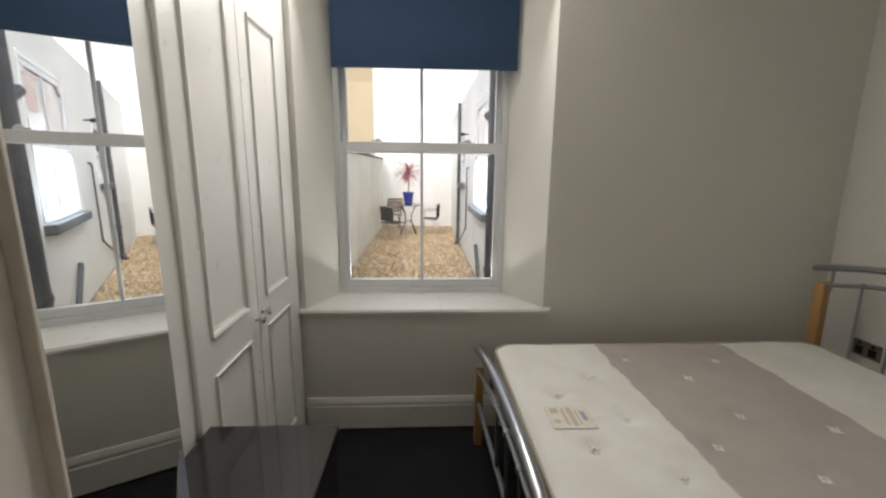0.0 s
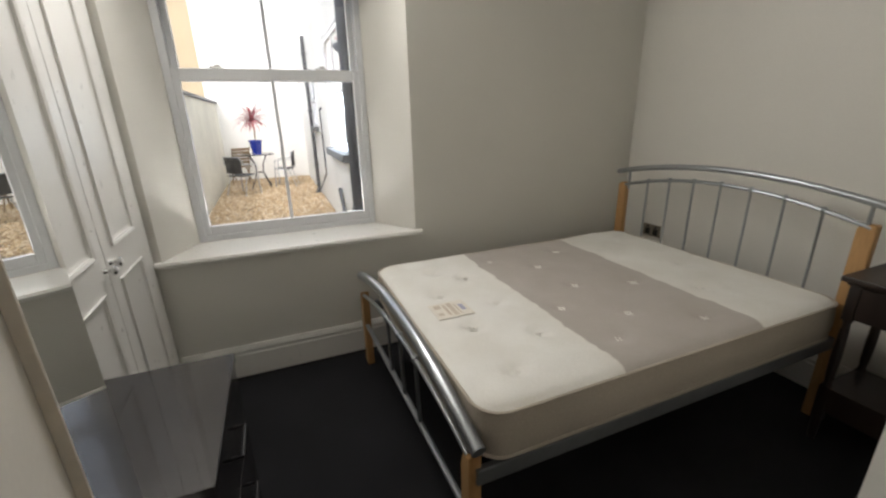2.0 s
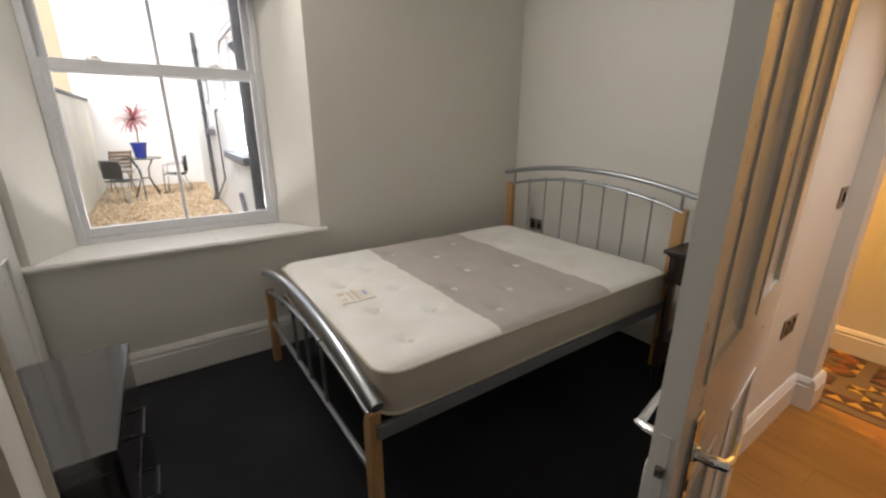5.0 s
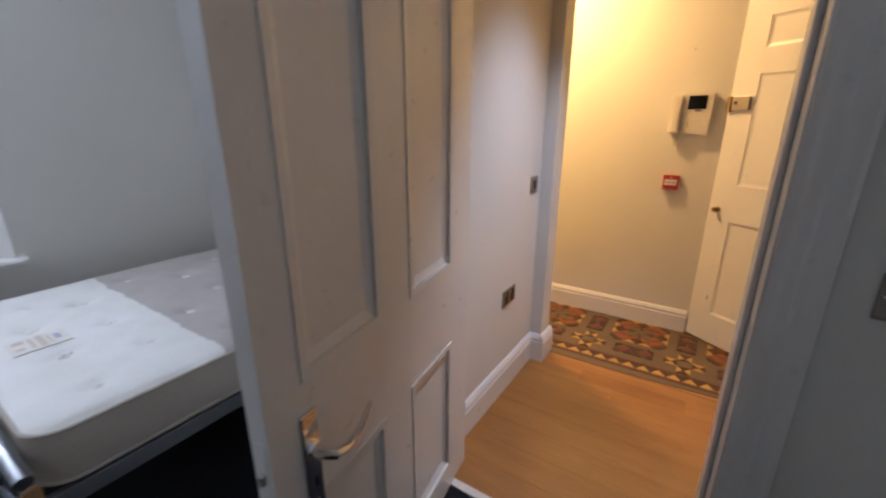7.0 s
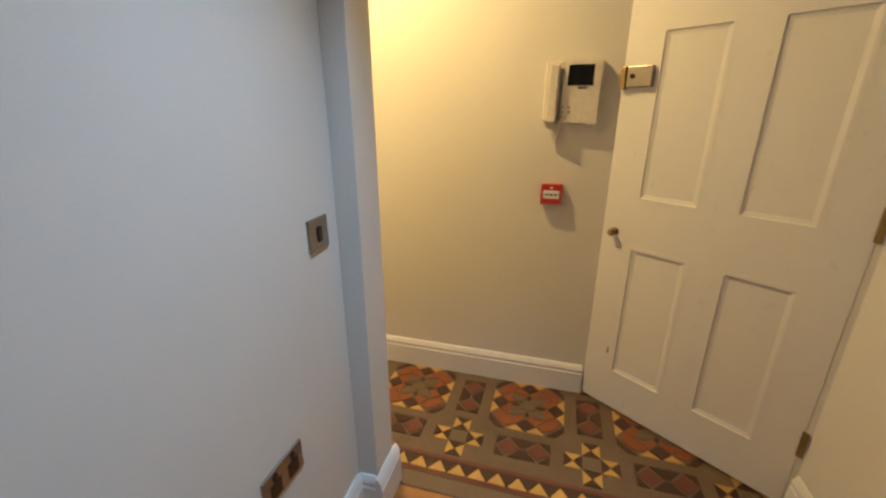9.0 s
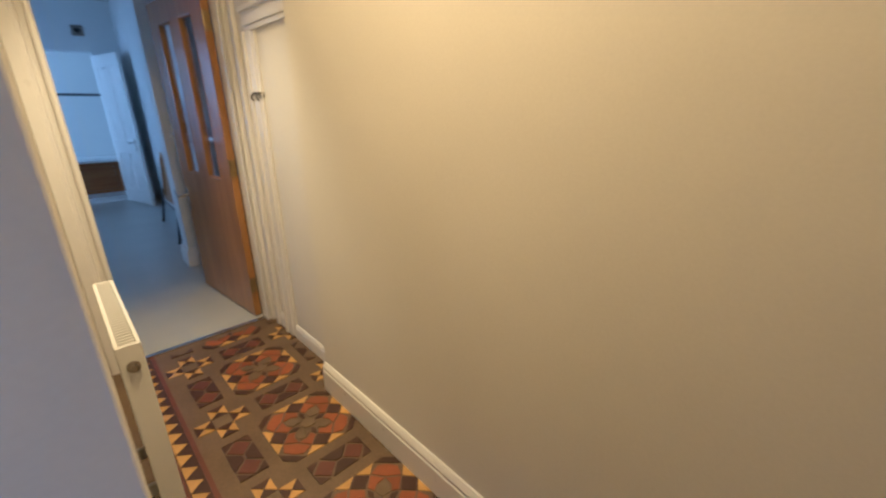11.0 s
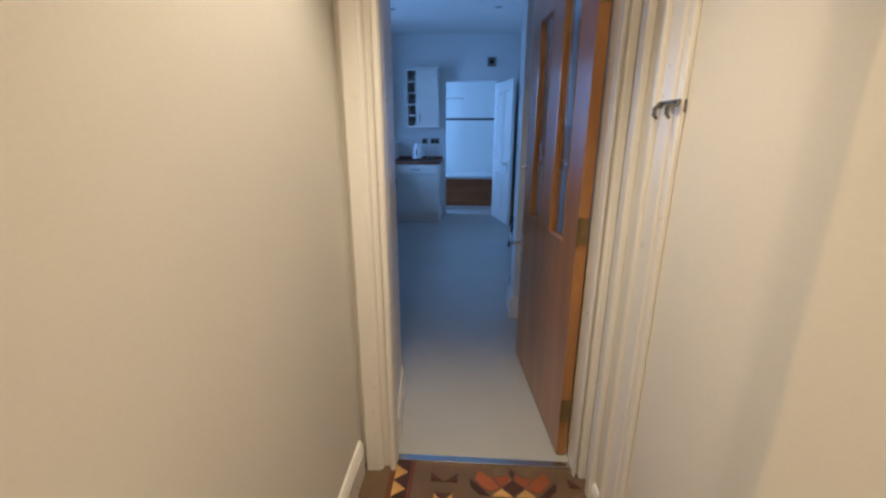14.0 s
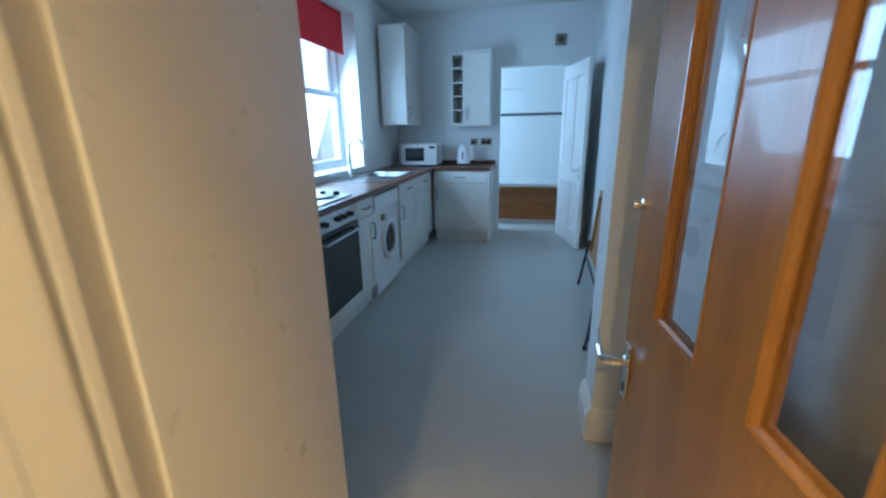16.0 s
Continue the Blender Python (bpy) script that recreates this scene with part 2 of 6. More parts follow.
def ticking():
    """Mattress cloth: off-white with a greyer band across the middle and faint flecks."""
    m, nt, b, tc = nodes_of("mattress_ticking")
    sep = nt.nodes.new("ShaderNodeSeparateXYZ")
    nt.links.new(tc.outputs["Object"], sep.inputs[0])
    wob = noise_node(nt, tc, 9.0, 3.0)
    add = nt.nodes.new("ShaderNodeMath")
    add.operation = "MULTIPLY_ADD"
    nt.links.new(wob.outputs[0], add.inputs[0])
    add.inputs[1].default_value = 0.05
    nt.links.new(sep.outputs[0], add.inputs[2])
    up = ramp(nt, add.outputs[0], 0.905, 0.915)
    dn = ramp(nt, add.outputs[0], 1.595, 1.585)
    mul = nt.nodes.new("ShaderNodeMath")
    mul.operation = "MULTIPLY"
    nt.links.new(up, mul.inputs[0])
    nt.links.new(dn, mul.inputs[1])
    col = mixer(nt, mul.outputs[0], (0.79, 0.775, 0.735), (0.46, 0.42, 0.385))
    fine = noise_node(nt, tc, 240, 3.0)
    big = noise_node(nt, tc, 5.0, 4.0)
    col = mixer(nt, 1.0, col, mixer(nt, ramp(nt, fine.outputs[0], 0.3, 0.7), (0.9, 0.9, 0.88), (1.0, 1.0, 1.0)), "MULTIPLY")
    col = mixer(nt, 1.0, col, mixer(nt, ramp(nt, big.outputs[0], 0.35, 0.65), (0.93, 0.92, 0.9), (1.0, 1.0, 1.0)), "MULTIPLY")
    nt.links.new(col, b.inputs["Base Color"])
    b.inputs["Roughness"].default_value = 0.85
    b.inputs["Sheen Weight"].default_value = 0.15
    bp = nt.nodes.new("ShaderNodeBump")
    bp.inputs["Strength"].default_value, bp.inputs["Distance"].default_value = 0.35, 0.004
    nt.links.new(noise_node(nt, tc, 70, 4.0).outputs[0], bp.inputs["Height"])
    nt.links.new(bp.outputs[0], b.inputs["Normal"])
    return m


MATTICK = ticking()
TICKSIDE = mat("mattress_border", (0.50, 0.44, 0.36), 0.85, var=0.05, scale=4, grain=200, grain_amt=0.08, bump=0.3, bump_dist=0.003)


# ---- mesh helpers ----
def box(bm, x0, y0, z0, x1, y1, z1, bevel=0.0, seg=2):
    vs = [bm.verts.new((x, y, z)) for x in (min(x0, x1), max(x0, x1)) for y in (min(y0, y1), max(y0, y1)) for z in (min(z0, z1), max(z0, z1))]
    fs = [bm.faces.new([vs[i] for i in q]) for q in ((0, 1, 3, 2), (4, 6, 7, 5), (0, 4, 5, 1), (2, 3, 7, 6), (0, 2, 6, 4), (1, 5, 7, 3))]
    if bevel:
        es = list({e for f in fs for e in f.edges})
        bmesh.ops.bevel(bm, geom=es, offset=bevel, segments=seg, affect="EDGES", profile=0.5)
    return bm


def boxes(*rows, bevel=0.0):
    bm = bmesh.new()
    for r in rows:
        box(bm, *r, bevel=bevel)
    return bm


def prism(bm, pts, z0, z1, axis="z"):
    """A straight prism over a flat outline; axis is its length's direction."""
    def put(a, b, c):
        return {"z": (a, b, c), "x": (c, a, b), "y": (a, c, b)}[axis]
    lo = [bm.verts.new(put(a, b, z0)) for a, b in pts]
    hi = [bm.verts.new(put(a, b, z1)) for a, b in pts]
    n = len(pts)
    bm.faces.new(lo[::-1])
    bm.faces.new(hi)
    for i in range(n):
        bm.faces.new((lo[i], lo[(i + 1) % n], hi[(i + 1) % n], hi[i]))
    return bm


def tube(bm, pts, r, sides=10, closed=False):
    """A round bar along points; r is one radius or one for each point."""
    pts = [Vector(p) for p in pts]
    n = len(pts)
    rs = r if isinstance(r, (list, tuple)) else [r] * n
    rings, up = [], None
    for i, p in enumerate(pts):
        a = pts[(i - 1) % n] if closed or i > 0 else p
        c = pts[(i + 1) % n] if closed or i < n - 1 else p
        d = (c - a).normalized()
        if up is None:
            up = Vector((0, 0, 1)) if abs(d.z) < 0.9 else Vector((1, 0, 0))
        side = d.cross(up).normalized()
        up = side.cross(d).normalized()
        rings.append([bm.verts.new(p + rs[i] * (math.cos(w) * side + math.sin(w) * up)) for w in [2 * math.pi * k / sides for k in range(sides)]])
    for i in range(n if closed else n - 1):
        a, b = rings[i], rings[(i + 1) % n]
        for k in range(sides):
            bm.faces.new((a[k], a[(k + 1) % sides], b[(k + 1) % sides], b[k]))
    if not closed:
        bm.faces.new(rings[0][::-1])
        bm.faces.new(rings[-1])
    return bm


def lathe(bm, profile, at=(0, 0, 0), sides=24, axis="z"):
    """A turned shape: profile of (radius, height) from one end to the other."""
    rings = []
    for r, h in profile:
        ring = []
        for k in range(sides):
            w = 2 * math.pi * k / sides
            a, b = r * math.cos(w), r * math.sin(w)
            v = {"z": (a, b, h), "x": (h, a, b), "y": (b, h, a)}[axis]
            ring.append(bm.verts.new((v[0] + at[0], v[1] + at[1], v[2] + at[2])))
        rings.append(ring)
    for a, b in zip(rings, rings[1:]):
        for k in range(sides):
            bm.faces.new((a[k], a[(k + 1) % sides], b[(k + 1) % sides], b[k]))
    bm.faces.new(rings[0][::-1])
    bm.faces.new(rings[-1])
    return bm


def arc(p, q, rise, n=16, axis=2):
    """Points on a bow from p to q, raised in the middle along an axis."""
    out = []
    for i in range(n + 1):
        s = i / n
        v = Vector(p).lerp(Vector(q), s)
        v[axis] += rise * 4 * s * (1 - s)
        out.append(v)
    return out


def link_mesh(name, bm, material, smooth=False):
    bmesh.ops.recalc_face_normals(bm, faces=bm.faces)
    me = bpy.data.meshes.new(name)
    bm.to_mesh(me)
    bm.free()
    me.materials.append(material)
    if smooth:
        me.shade_smooth()
        me.set_sharp_from_angle(angle=radians(35))
    return new(name, me)


def part(name, bm, material, parent, label="", smooth=False, m=None):
    ob = link_mesh(name, bm, material, smooth)
    ob.parent = parent
    if m is not None:
        ob.matrix_basis = m
    if label:
        ob["label"] = label
    return ob


def thing(name, m, label, category, group=""):
    ob = new(name)
    ob.empty_display_size = 0.1
    ob.matrix_basis = m
    return tagged(ob, label, category, group)


def solid(name, bm, material, label, category="", kind="structure", smooth=False):
    return tagged(link_mesh(name, bm, material, smooth), label, category, "", kind)


def panel_leaf(bm, w, h, t, panels, depth=0.012):
    """A framed leaf from 0 to w, its thickness about y = 0, in one skin: stiles and rails proud of sunk panels."""
    xs = sorted({0, w, *[p[0] for p in panels], *[p[2] for p in panels]})
    zs = sorted({0, h, *[p[1] for p in panels], *[p[3] for p in panels]})

    def half(i, j):
        if not (0 <= i < len(xs) - 1 and 0 <= j < len(zs) - 1):
            return None
        cx, cz = (xs[i] + xs[i + 1]) / 2, (zs[j] + zs[j + 1]) / 2
        return t / 2 - (depth if any(p[0] < cx < p[2] and p[1] < cz < p[3] for p in panels) else 0)

    def quad(*pts):
        bm.faces.new([bm.verts.new(p) for p in pts])
    for i in range(len(xs) - 1):
        for j in range(len(zs) - 1):
            d = half(i, j)
            x0, x1, z0, z1 = xs[i], xs[i + 1], zs[j], zs[j + 1]
            quad((x0, -d, z0), (x1, -d, z0), (x1, -d, z1), (x0, -d, z1))
            quad((x0, d, z0), (x0, d, z1), (x1, d, z1), (x1, d, z0))
            for di, dj, a, b in ((-1, 0, (x0, z0), (x0, z1)), (1, 0, (x1, z0), (x1, z1)), (0, -1, (x0, z0), (x1, z0)), (0, 1, (x0, z1), (x1, z1))):
                e = half(i + di, j + dj)
                if e is None:
                    quad((a[0], -d, a[1]), (b[0], -d, b[1]), (b[0], d, b[1]), (a[0], d, a[1]))
                elif e < d:
                    for s in (-1, 1):
                        quad((a[0], s * d, a[1]), (b[0], s * d, b[1]), (b[0], s * e, b[1]), (a[0], s * e, a[1]))
    bmesh.ops.remove_doubles(bm, verts=bm.verts, dist=0.00005)
    bmesh.ops.recalc_face_normals(bm, faces=bm.faces)
    return bm


def moulding(x0, z0, x1, z1, y, out, width=0.022, depth=0.012, rise=0.004):
    """A sloped frame round a sunk panel, on the face at y, facing out (+1 or -1)."""
    bm = bmesh.new()
    for k in range(4):
        a = [((x0, z0), (x1, z0)), ((x1, z0), (x1, z1)), ((x1, z1), (x0, z1)), ((x0, z1), (x0, z0))][k]
        inn = [((x0 + width, z0 + width), (x1 - width, z0 + width)), ((x1 - width, z0 + width), (x1 - width, z1 - width)),
               ((x1 - width, z1 - width), (x0 + width, z1 - width)), ((x0 + width, z1 - width), (x0 + width, z0 + width))][k]
        mid = [tuple(0.55 * u + 0.45 * v for u, v in zip(p, q)) for p, q in zip(a, inn)]
        rows = [(a, y + out * rise), (mid, y + out * rise * 0.6), (mid, y - out * depth * 0.45), (inn, y - out * depth)]
        vs = [[bm.verts.new((p[0], yy, p[1])) for p in pr] for pr, yy in rows]
        for u, v in zip(vs, vs[1:]):
            bm.faces.new((u[0], u[1], v[1], v[0]))
        lo = [bm.verts.new((p[0], y - out * (depth + 0.004), p[1])) for p in inn]
        hi = [bm.verts.new((p[0], y - out * (depth + 0.004), p[1])) for p in a]
        bm.faces.new((vs[-1][0], vs[-1][1], lo[1], lo[0]))
        bm.faces.new((lo[0], lo[1], hi[1], hi[0]))
        bm.faces.new((hi[0], hi[1], vs[0][1], vs[0][0]))
    return bm


def skirting(name, p, q, out, h=0.16, t=0.02, label="white gloss moulded skirting board"):
    """A skirting board from p to q on the floor; out: the side (unit x, y) to which it faces."""
    p, q, o = Vector((*p, 0)), Vector((*q, 0)), Vector((*out, 0))
    prof = [(0, 0), (t, 0), (t, h * 0.72), (t * 0.8, h * 0.75), (t * 0.8, h * 0.80), (t * 0.95, h * 0.84), (t * 0.7, h * 0.92), (t * 0.35, h), (0, h)]
    bm = bmesh.new()
    a = [bm.verts.new(p + o * u + Vector((0, 0, v))) for u, v in prof]
    b = [bm.verts.new(q + o * u + Vector((0, 0, v))) for u, v in prof]
    n = len(prof)
    for i in range(n):
        bm.faces.new((a[i], a[(i + 1) % n], b[(i + 1) % n], b[i]))
    bm.faces.new(a[::-1])
    bm.faces.new(b)
    return solid(name, bm, SKIRT, label, "skirting board")


# ---- structure: floors, walls, ceilings ----
def ring_prism(*polys):
    bm = bmesh.new()
    for pts, z0, z1 in polys:
        prism(bm, pts, z0, z1)
    return bm


solid("floor_bedroom", boxes((-1.4, -1.4, -0.1, 1.345, 0.19, 0), (-1.4, 0.19, -0.1, 2.40, 2.25, 0)), CARPET, "charcoal short-pile carpet on the bedroom floor", "carpet")
floor_hall = solid("floor_hall", boxes((1.345, -1.4, -0.1, 2.515, 0.19, -0.006)), BRN, "subfloor under the oak boards of the hall", "floor")
floor_tiles = solid("floor_corridor", boxes((2.515, -1.4, -0.1, 3.42, 2.41, -0.003), (2.45, 0.235, -0.1, 2.515, 2.41, -0.003)), BUFF, "old encaustic tile floor with buff bands", "floor")
solid("floor_kitchen", boxes((1.0, 2.53, -0.1, 2.60, 7.84, 0), (2.60, 2.43, -0.1, 3.7, 7.84, 0)), VINYL, "grey vinyl sheet floor of the kitchen", "floor")
solid("floor_bathroom", boxes((1.0, 7.84, -0.1, 3.7, 9.0, 0.004)), ENAMEL, "pale bathroom floor", "floor")
solid("threshold", boxes((2.60, 2.405, -0.02, 3.34, 2.435, 0.006), bevel=0.002), SHINE, "aluminium threshold strip at the kitchen door", "threshold")
solid("threshold.001", boxes((1.325, -0.745, -0.02, 1.36, 0.10, 0.006), bevel=0.002), IVORY, "pale carpet strip in the bedroom doorway", "threshold")

solid("wall_north", ring_prism(
    ([(-1.4, 2.2), (-0.66, 2.2), (-0.53, 2.5), (-0.53, 2.62), (-1.4, 2.62)], -0.3, 2.8),
    ([(0.68, 2.2), (2.36, 2.2), (2.36, 2.62), (0.50, 2.62), (0.50, 2.5)], -0.3, 2.8),
    ([(-0.66, 2.2), (0.68, 2.2), (0.50, 2.5), (0.50, 2.62), (-0.53, 2.62), (-0.53, 2.5)], -0.3, 0.705),
    ([(-0.66, 2.2), (0.68, 2.2), (0.50, 2.5), (0.50, 2.62), (-0.53, 2.62), (-0.53, 2.5)], 2.55, 2.8)),
    WALL, "off-white painted bedroom wall with a splayed window reveal", "wall")
solid("wall_bedroom_west", ring_prism(
    ([(-1.4, -1.4), (-1.3, -1.4), (-1.3, 2.2), (-1.4, 2.2)], 0, 2.8),
    ([(-1.3, 0.0), (-0.201, 0.0), (-0.3375, 0.508), (-0.70, 0.508), (-0.70, 1.06), (-1.3, 1.06)], 0, 2.8)), WALL, "beige painted wall pier beside the chest", "wall")
solid("wall_bedroom_south", boxes((-1.4, -1.5, 0, 1.22, -1.4, 2.8)), WALL, "off-white bedroom wall", "wall")
solid("wall_door", boxes((1.22, -1.5, 0, 1.40, -0.78, 2.8), (1.22, -0.78, 2.09, 1.40, 0.15, 2.8)), WALL, "off-white wall round the bedroom doorway", "wall")
solid("wall_partition", boxes((1.22, 0.15, 0, 2.47, 0.235, 2.8)), WALL, "off-white hall wall with metal switch and sockets", "wall")
solid("wall_corridor_west", boxes((2.36, 0.235, 0, 2.47, 2.378, 2.8)), WALL, "cream painted corridor wall behind the radiator", "wall")
solid("pilaster", boxes((2.385, 0.08, 0, 2.517, 0.149, 2.8), (2.4705, 0.149, 0, 2.517, 0.26, 2.8)), WALL, "white wall pilaster at the corner of the hall", "wall")
solid("wall_passage", ring_prism(([(2.36, 2.378), (2.53, 2.378), (2.53, 2.90), (2.36, 2.90)], 0, 2.75),
      ([(1.12, 2.621), (2.36, 2.621), (2.36, 2.90), (1.12, 2.90)], 0, 2.75),
      ([(2.53, 2.39), (3.34, 2.39), (3.34, 2.47), (2.53, 2.47)], 2.06, 2.75)), WALL, "painted wall round the kitchen doorway", "wall")
solid("wall_hall_south", boxes((1.40, -1.48, 0, 2.80, -1.33, 2.8)), WALL, "cream hall wall beside the front door", "wall")
solid("wall_corridor_east", boxes((3.28, -0.66, 0, 3.52, 1.455, 2.8), (3.385, 1.455, 0, 3.52, 2.47, 2.8)),
      WALL, "cream corridor wall with a shallow recess", "wall")
solid("wall_passage_east", boxes((3.39, 2.47, 0, 3.52, 3.855, 2.8), (3.236, 3.855, 0, 3.62, 4.07, 2.8)), KITWALL, "white painted pier beside the pine door", "wall")
solid("wall_kitchen_east", boxes((3.62, 4.07, 0, 3.76, 9.1, 2.8)), KITWALL, "pale grey kitchen wall", "wall")
solid("wall_kitchen_north", boxes((1.12, 7.72, 0, 2.50, 7.84, 2.8), (3.29, 7.72, 0, 3.62, 7.84, 2.8), (2.50, 7.72, 2.09, 3.29, 7.84, 2.8)),
      KITWALL, "white kitchen end wall with the bathroom opening", "wall")
solid("wall_kitchen_west", boxes(
    (0.80, 2.62, -0.3, 1.12, 5.0, 2.95), (0.80, 6.5, -0.3, 1.12, 8.1, 2.95), (0.80, 5.0, -0.3, 1.12, 6.5, 0.98), (0.80, 5.0, 2.5, 1.12, 6.5, 2.95),
    (0.80, 8.1, -0.3, 1.12, 8.8, 1.25), (0.80, 8.1, 2.2, 1.12, 8.8, 2.95), (0.80, 8.8, -0.3, 1.12, 12.0, 2.95)), RENDER, "white rendered wing wall with windows", "wall")
solid("wall_bathroom_north", boxes((1.12, 8.96, 0, 3.62, 9.1, 2.8)), ENAMEL, "white tiled bathroom wall", "wall")
solid("bathroom_tile_border", boxes((1.12, 8.952, 1.545, 3.62, 8.96, 1.585)), SLATE, "dark narrow tile border", "trim")
solid("ceiling_bedroom", boxes((-1.5, -1.5, 2.7, 2.36, 2.62, 2.8)), CEIL, "white ceiling", "ceiling")
solid("ceiling_hall", boxes((1.40, -1.5, 2.6, 3.6, 0.15, 2.7), (2.36, 0.15, 2.6, 3.6, 2.47, 2.7)), CEIL, "white hall ceiling", "ceiling")
solid("ceiling_kitchen", boxes((0.82, 2.47, 2.75, 3.76, 9.1, 2.85)), CEIL, "white kitchen ceiling", "ceiling")

# the front door stands in a slanted wall
ENTRY = pose(3.273, -0.634, 0, 0, 0, math.degrees(math.atan2(-1.268 + 0.650, 2.842 - 3.262)))
solid("wall_entry", boxes((-0.14, 0.0, 2.07, 0.95, 0.12, 2.8), (-0.3, 0.121, 0, 1.1, 0.22, 2.8), (-0.14, 0.02, 0, 0.0, 0.12, 2.07), (0.825, 0.0, 0, 0.95, 0.12, 2.07)),
      WALL, "cream wall round the front door", "wall").matrix_basis = ENTRY

# skirting boards
skirting("baseboard", (-0.68, 2.2), (0.36, 2.2), (0, -1), 0.19)
skirting("baseboard", (0.36, 2.2), (2.36, 2.2), (0, -1), 0.19)
skirting("baseboard", (2.36, 0.235), (2.36, 2.2), (-1, 0), 0.19)
skirting("baseboard", (1.22, 0.235), (2.36, 0.235), (0, 1), 0.19)
skirting("baseboard", (1.22, 0.18), (1.22, 0.257), (-1, 0), 0.19)
skirting("baseboard", (1.47, 0.15), (2.385, 0.15), (0, -1), 0.17)
skirting("baseboard", (2.367, 0.08), (2.537, 0.08), (0, -1), 0.17, 0.025)
skirting("baseboard", (2.385, 0.08), (2.385, 0.15), (-1, 0), 0.17, 0.018)
skirting("baseboard", (2.517, 0.08), (2.517, 0.26), (1, 0), 0.17, 0.018)
skirting("baseboard", (3.28, -0.63), (3.28, 1.455), (-1, 0), 0.155)
skirting("baseboard", (2.47, 0.26), (2.47, 2.335), (1, 0), 0.155)
skirting("baseboard", (1.44, -1.33), (2.79, -1.33), (0, 1), 0.17)
skirting("baseboard", (3.385, 1.455), (3.385, 2.28), (-1, 0), 0.09, 0.012)
skirting("baseboard", (2.599, 2.485), (2.552, 2.90), (1, 0), 0.15, 0.014)
skirting("baseboard", (3.236, 3.855), (3.39, 3.855), (0, -1), 0.16, 0.025)
skirting("baseboard", (3.236, 3.83), (3.236, 4.07), (-1, 0), 0.16, 0.025)
skirting("baseboard", (3.39, 2.50), (3.39, 3.83), (-1, 0), 0.15)
skirting("baseboard", (-0.70, 0.56), (-0.70, 1.06), (1, 0), 0.19)


def casing(name, rows, material, label):
    return solid(name, boxes(*rows, bevel=0.004), material, label, "door frame")


def architrave(name, x0, x1, z1, y, out, inner, label, z0=0.0, wide=0.09):
    """A moulded upright architrave between x0 and x1, its face at y towards out (+-1 on y); inner: +1 if the opening lies towards +x."""
    prof = [(0, 0), (0, 0.030), (0.05, 0.034), (0.42, 0.034), (0.46, 0.029), (0.54, 0.027), (0.57, 0.022), (0.60, 0.006), (0.78, 0.005), (0.80, 0.022), (0.85, 0.027), (0.95, 0.026), (1, 0.018), (1, 0)]
    pts = []
    for u, d in prof:
        s = u if inner > 0 else 1 - u
        pts.append((x0 + (x1 - x0) * s, y + out * d))
    return solid(name, prism(bmesh.new(), pts, z0, z1), GLOSS, label, "architrave")


# bedroom door frame
casing("door_frame_bedroom", [(1.225, 0.105, 0, 1.395, 0.149, 2.09), (1.225, -0.779, 0, 1.395, -0.745, 2.09), (1.225, -0.745, 2.06, 1.395, 0.105, 2.089),
                              (1.30, 0.092, 0, 1.385, 0.1045, 2.06), (1.30, -0.7445, 0, 1.385, -0.732, 2.06)], GLOSS, "white gloss door lining of the bedroom doorway")


def side_architrave(y0, y1, x, out, inner, label):
    prof = [(0, 0), (0, 0.010), (0.10, 0.014), (0.26, 0.012), (0.45, 0.011), (0.55, 0.014), (0.75, 0.012), (0.86, 0.009), (1, 0.008), (1, 0)]
    pts = []
    for u, d in prof:
        s = u if inner > 0 else 1 - u
        pts.append((x + out * d, y0 + (y1 - y0) * s))
    return solid("architrave", prism(bmesh.new(), pts, 0, 2.14), GLOSS, label, "architrave")


side_architrave(0.11, 0.178, 1.22, -1, -1, "white moulded architrave at the hinge side")
side_architrave(-0.84, -0.75, 1.22, -1, 1, "white moulded architrave at the latch side")
side_architrave(-0.84, -0.75, 1.40, 1, 1, "white moulded architrave on the hall side")
# kitchen door frame
solid("door_lining", prism(bmesh.new(), [(2.531, 2.379), (2.613, 2.379), (2.613, 2.420), (2.602, 2.422), (2.602, 2.430), (2.610, 2.432), (2.610, 2.443), (2.594, 2.445), (2.594, 2.478),
                                        (2.600, 2.480), (2.552, 2.90), (2.531, 2.90)], 0, 2.06), GLOSS, "cream painted rebated reveal of the kitchen doorway", "door frame")
solid("passage_soffit", boxes((2.531, 2.47, 2.06, 3.39, 2.90, 2.75)), KITWALL, "white wall over the short passage", "wall")
casing("door_frame_kitchen", [(3.336, 2.391, 0, 3.384, 2.469, 2.06), (2.614, 2.391, 2.03, 3.336, 2.469, 2.059)], GLOSS,
       "white gloss lining of the kitchen doorway")
architrave("architrave", 2.492, 2.613, 2.12, 2.378, -1, 1, "cream moulded architrave of the kitchen doorway")
architrave("architrave", 3.336, 3.384, 2.12, 2.39, -1, -1, "cream moulded architrave of the kitchen doorway")


def recess_trim():
    """The moulded surround of a painted-over cupboard door in the recess."""
    bm = bmesh.new()
    for y0, y1, d in ((2.015, 2.045, 0.014), (2.045, 2.115, 0.020), (2.115, 2.135, 0.030), (2.25, 2.295, 0.022)):
        box(bm, 3.385 - d, y0, 0.0, 3.3849, y1, 1.70 if y1 < 2.2 else 2.15, 0.004)
    for z0, z1, d in ((1.70, 1.725, 0.014), (1.725, 1.785, 0.020), (1.785, 1.81, 0.032)):
        box(bm, 3.385 - d, 1.458, z0, 3.3849, 2.135, z1, 0.004)
    return solid("recess_moulding", bm, GLOSS, "cream moulded surround of the painted-over cupboard door", "trim")


recess_trim()


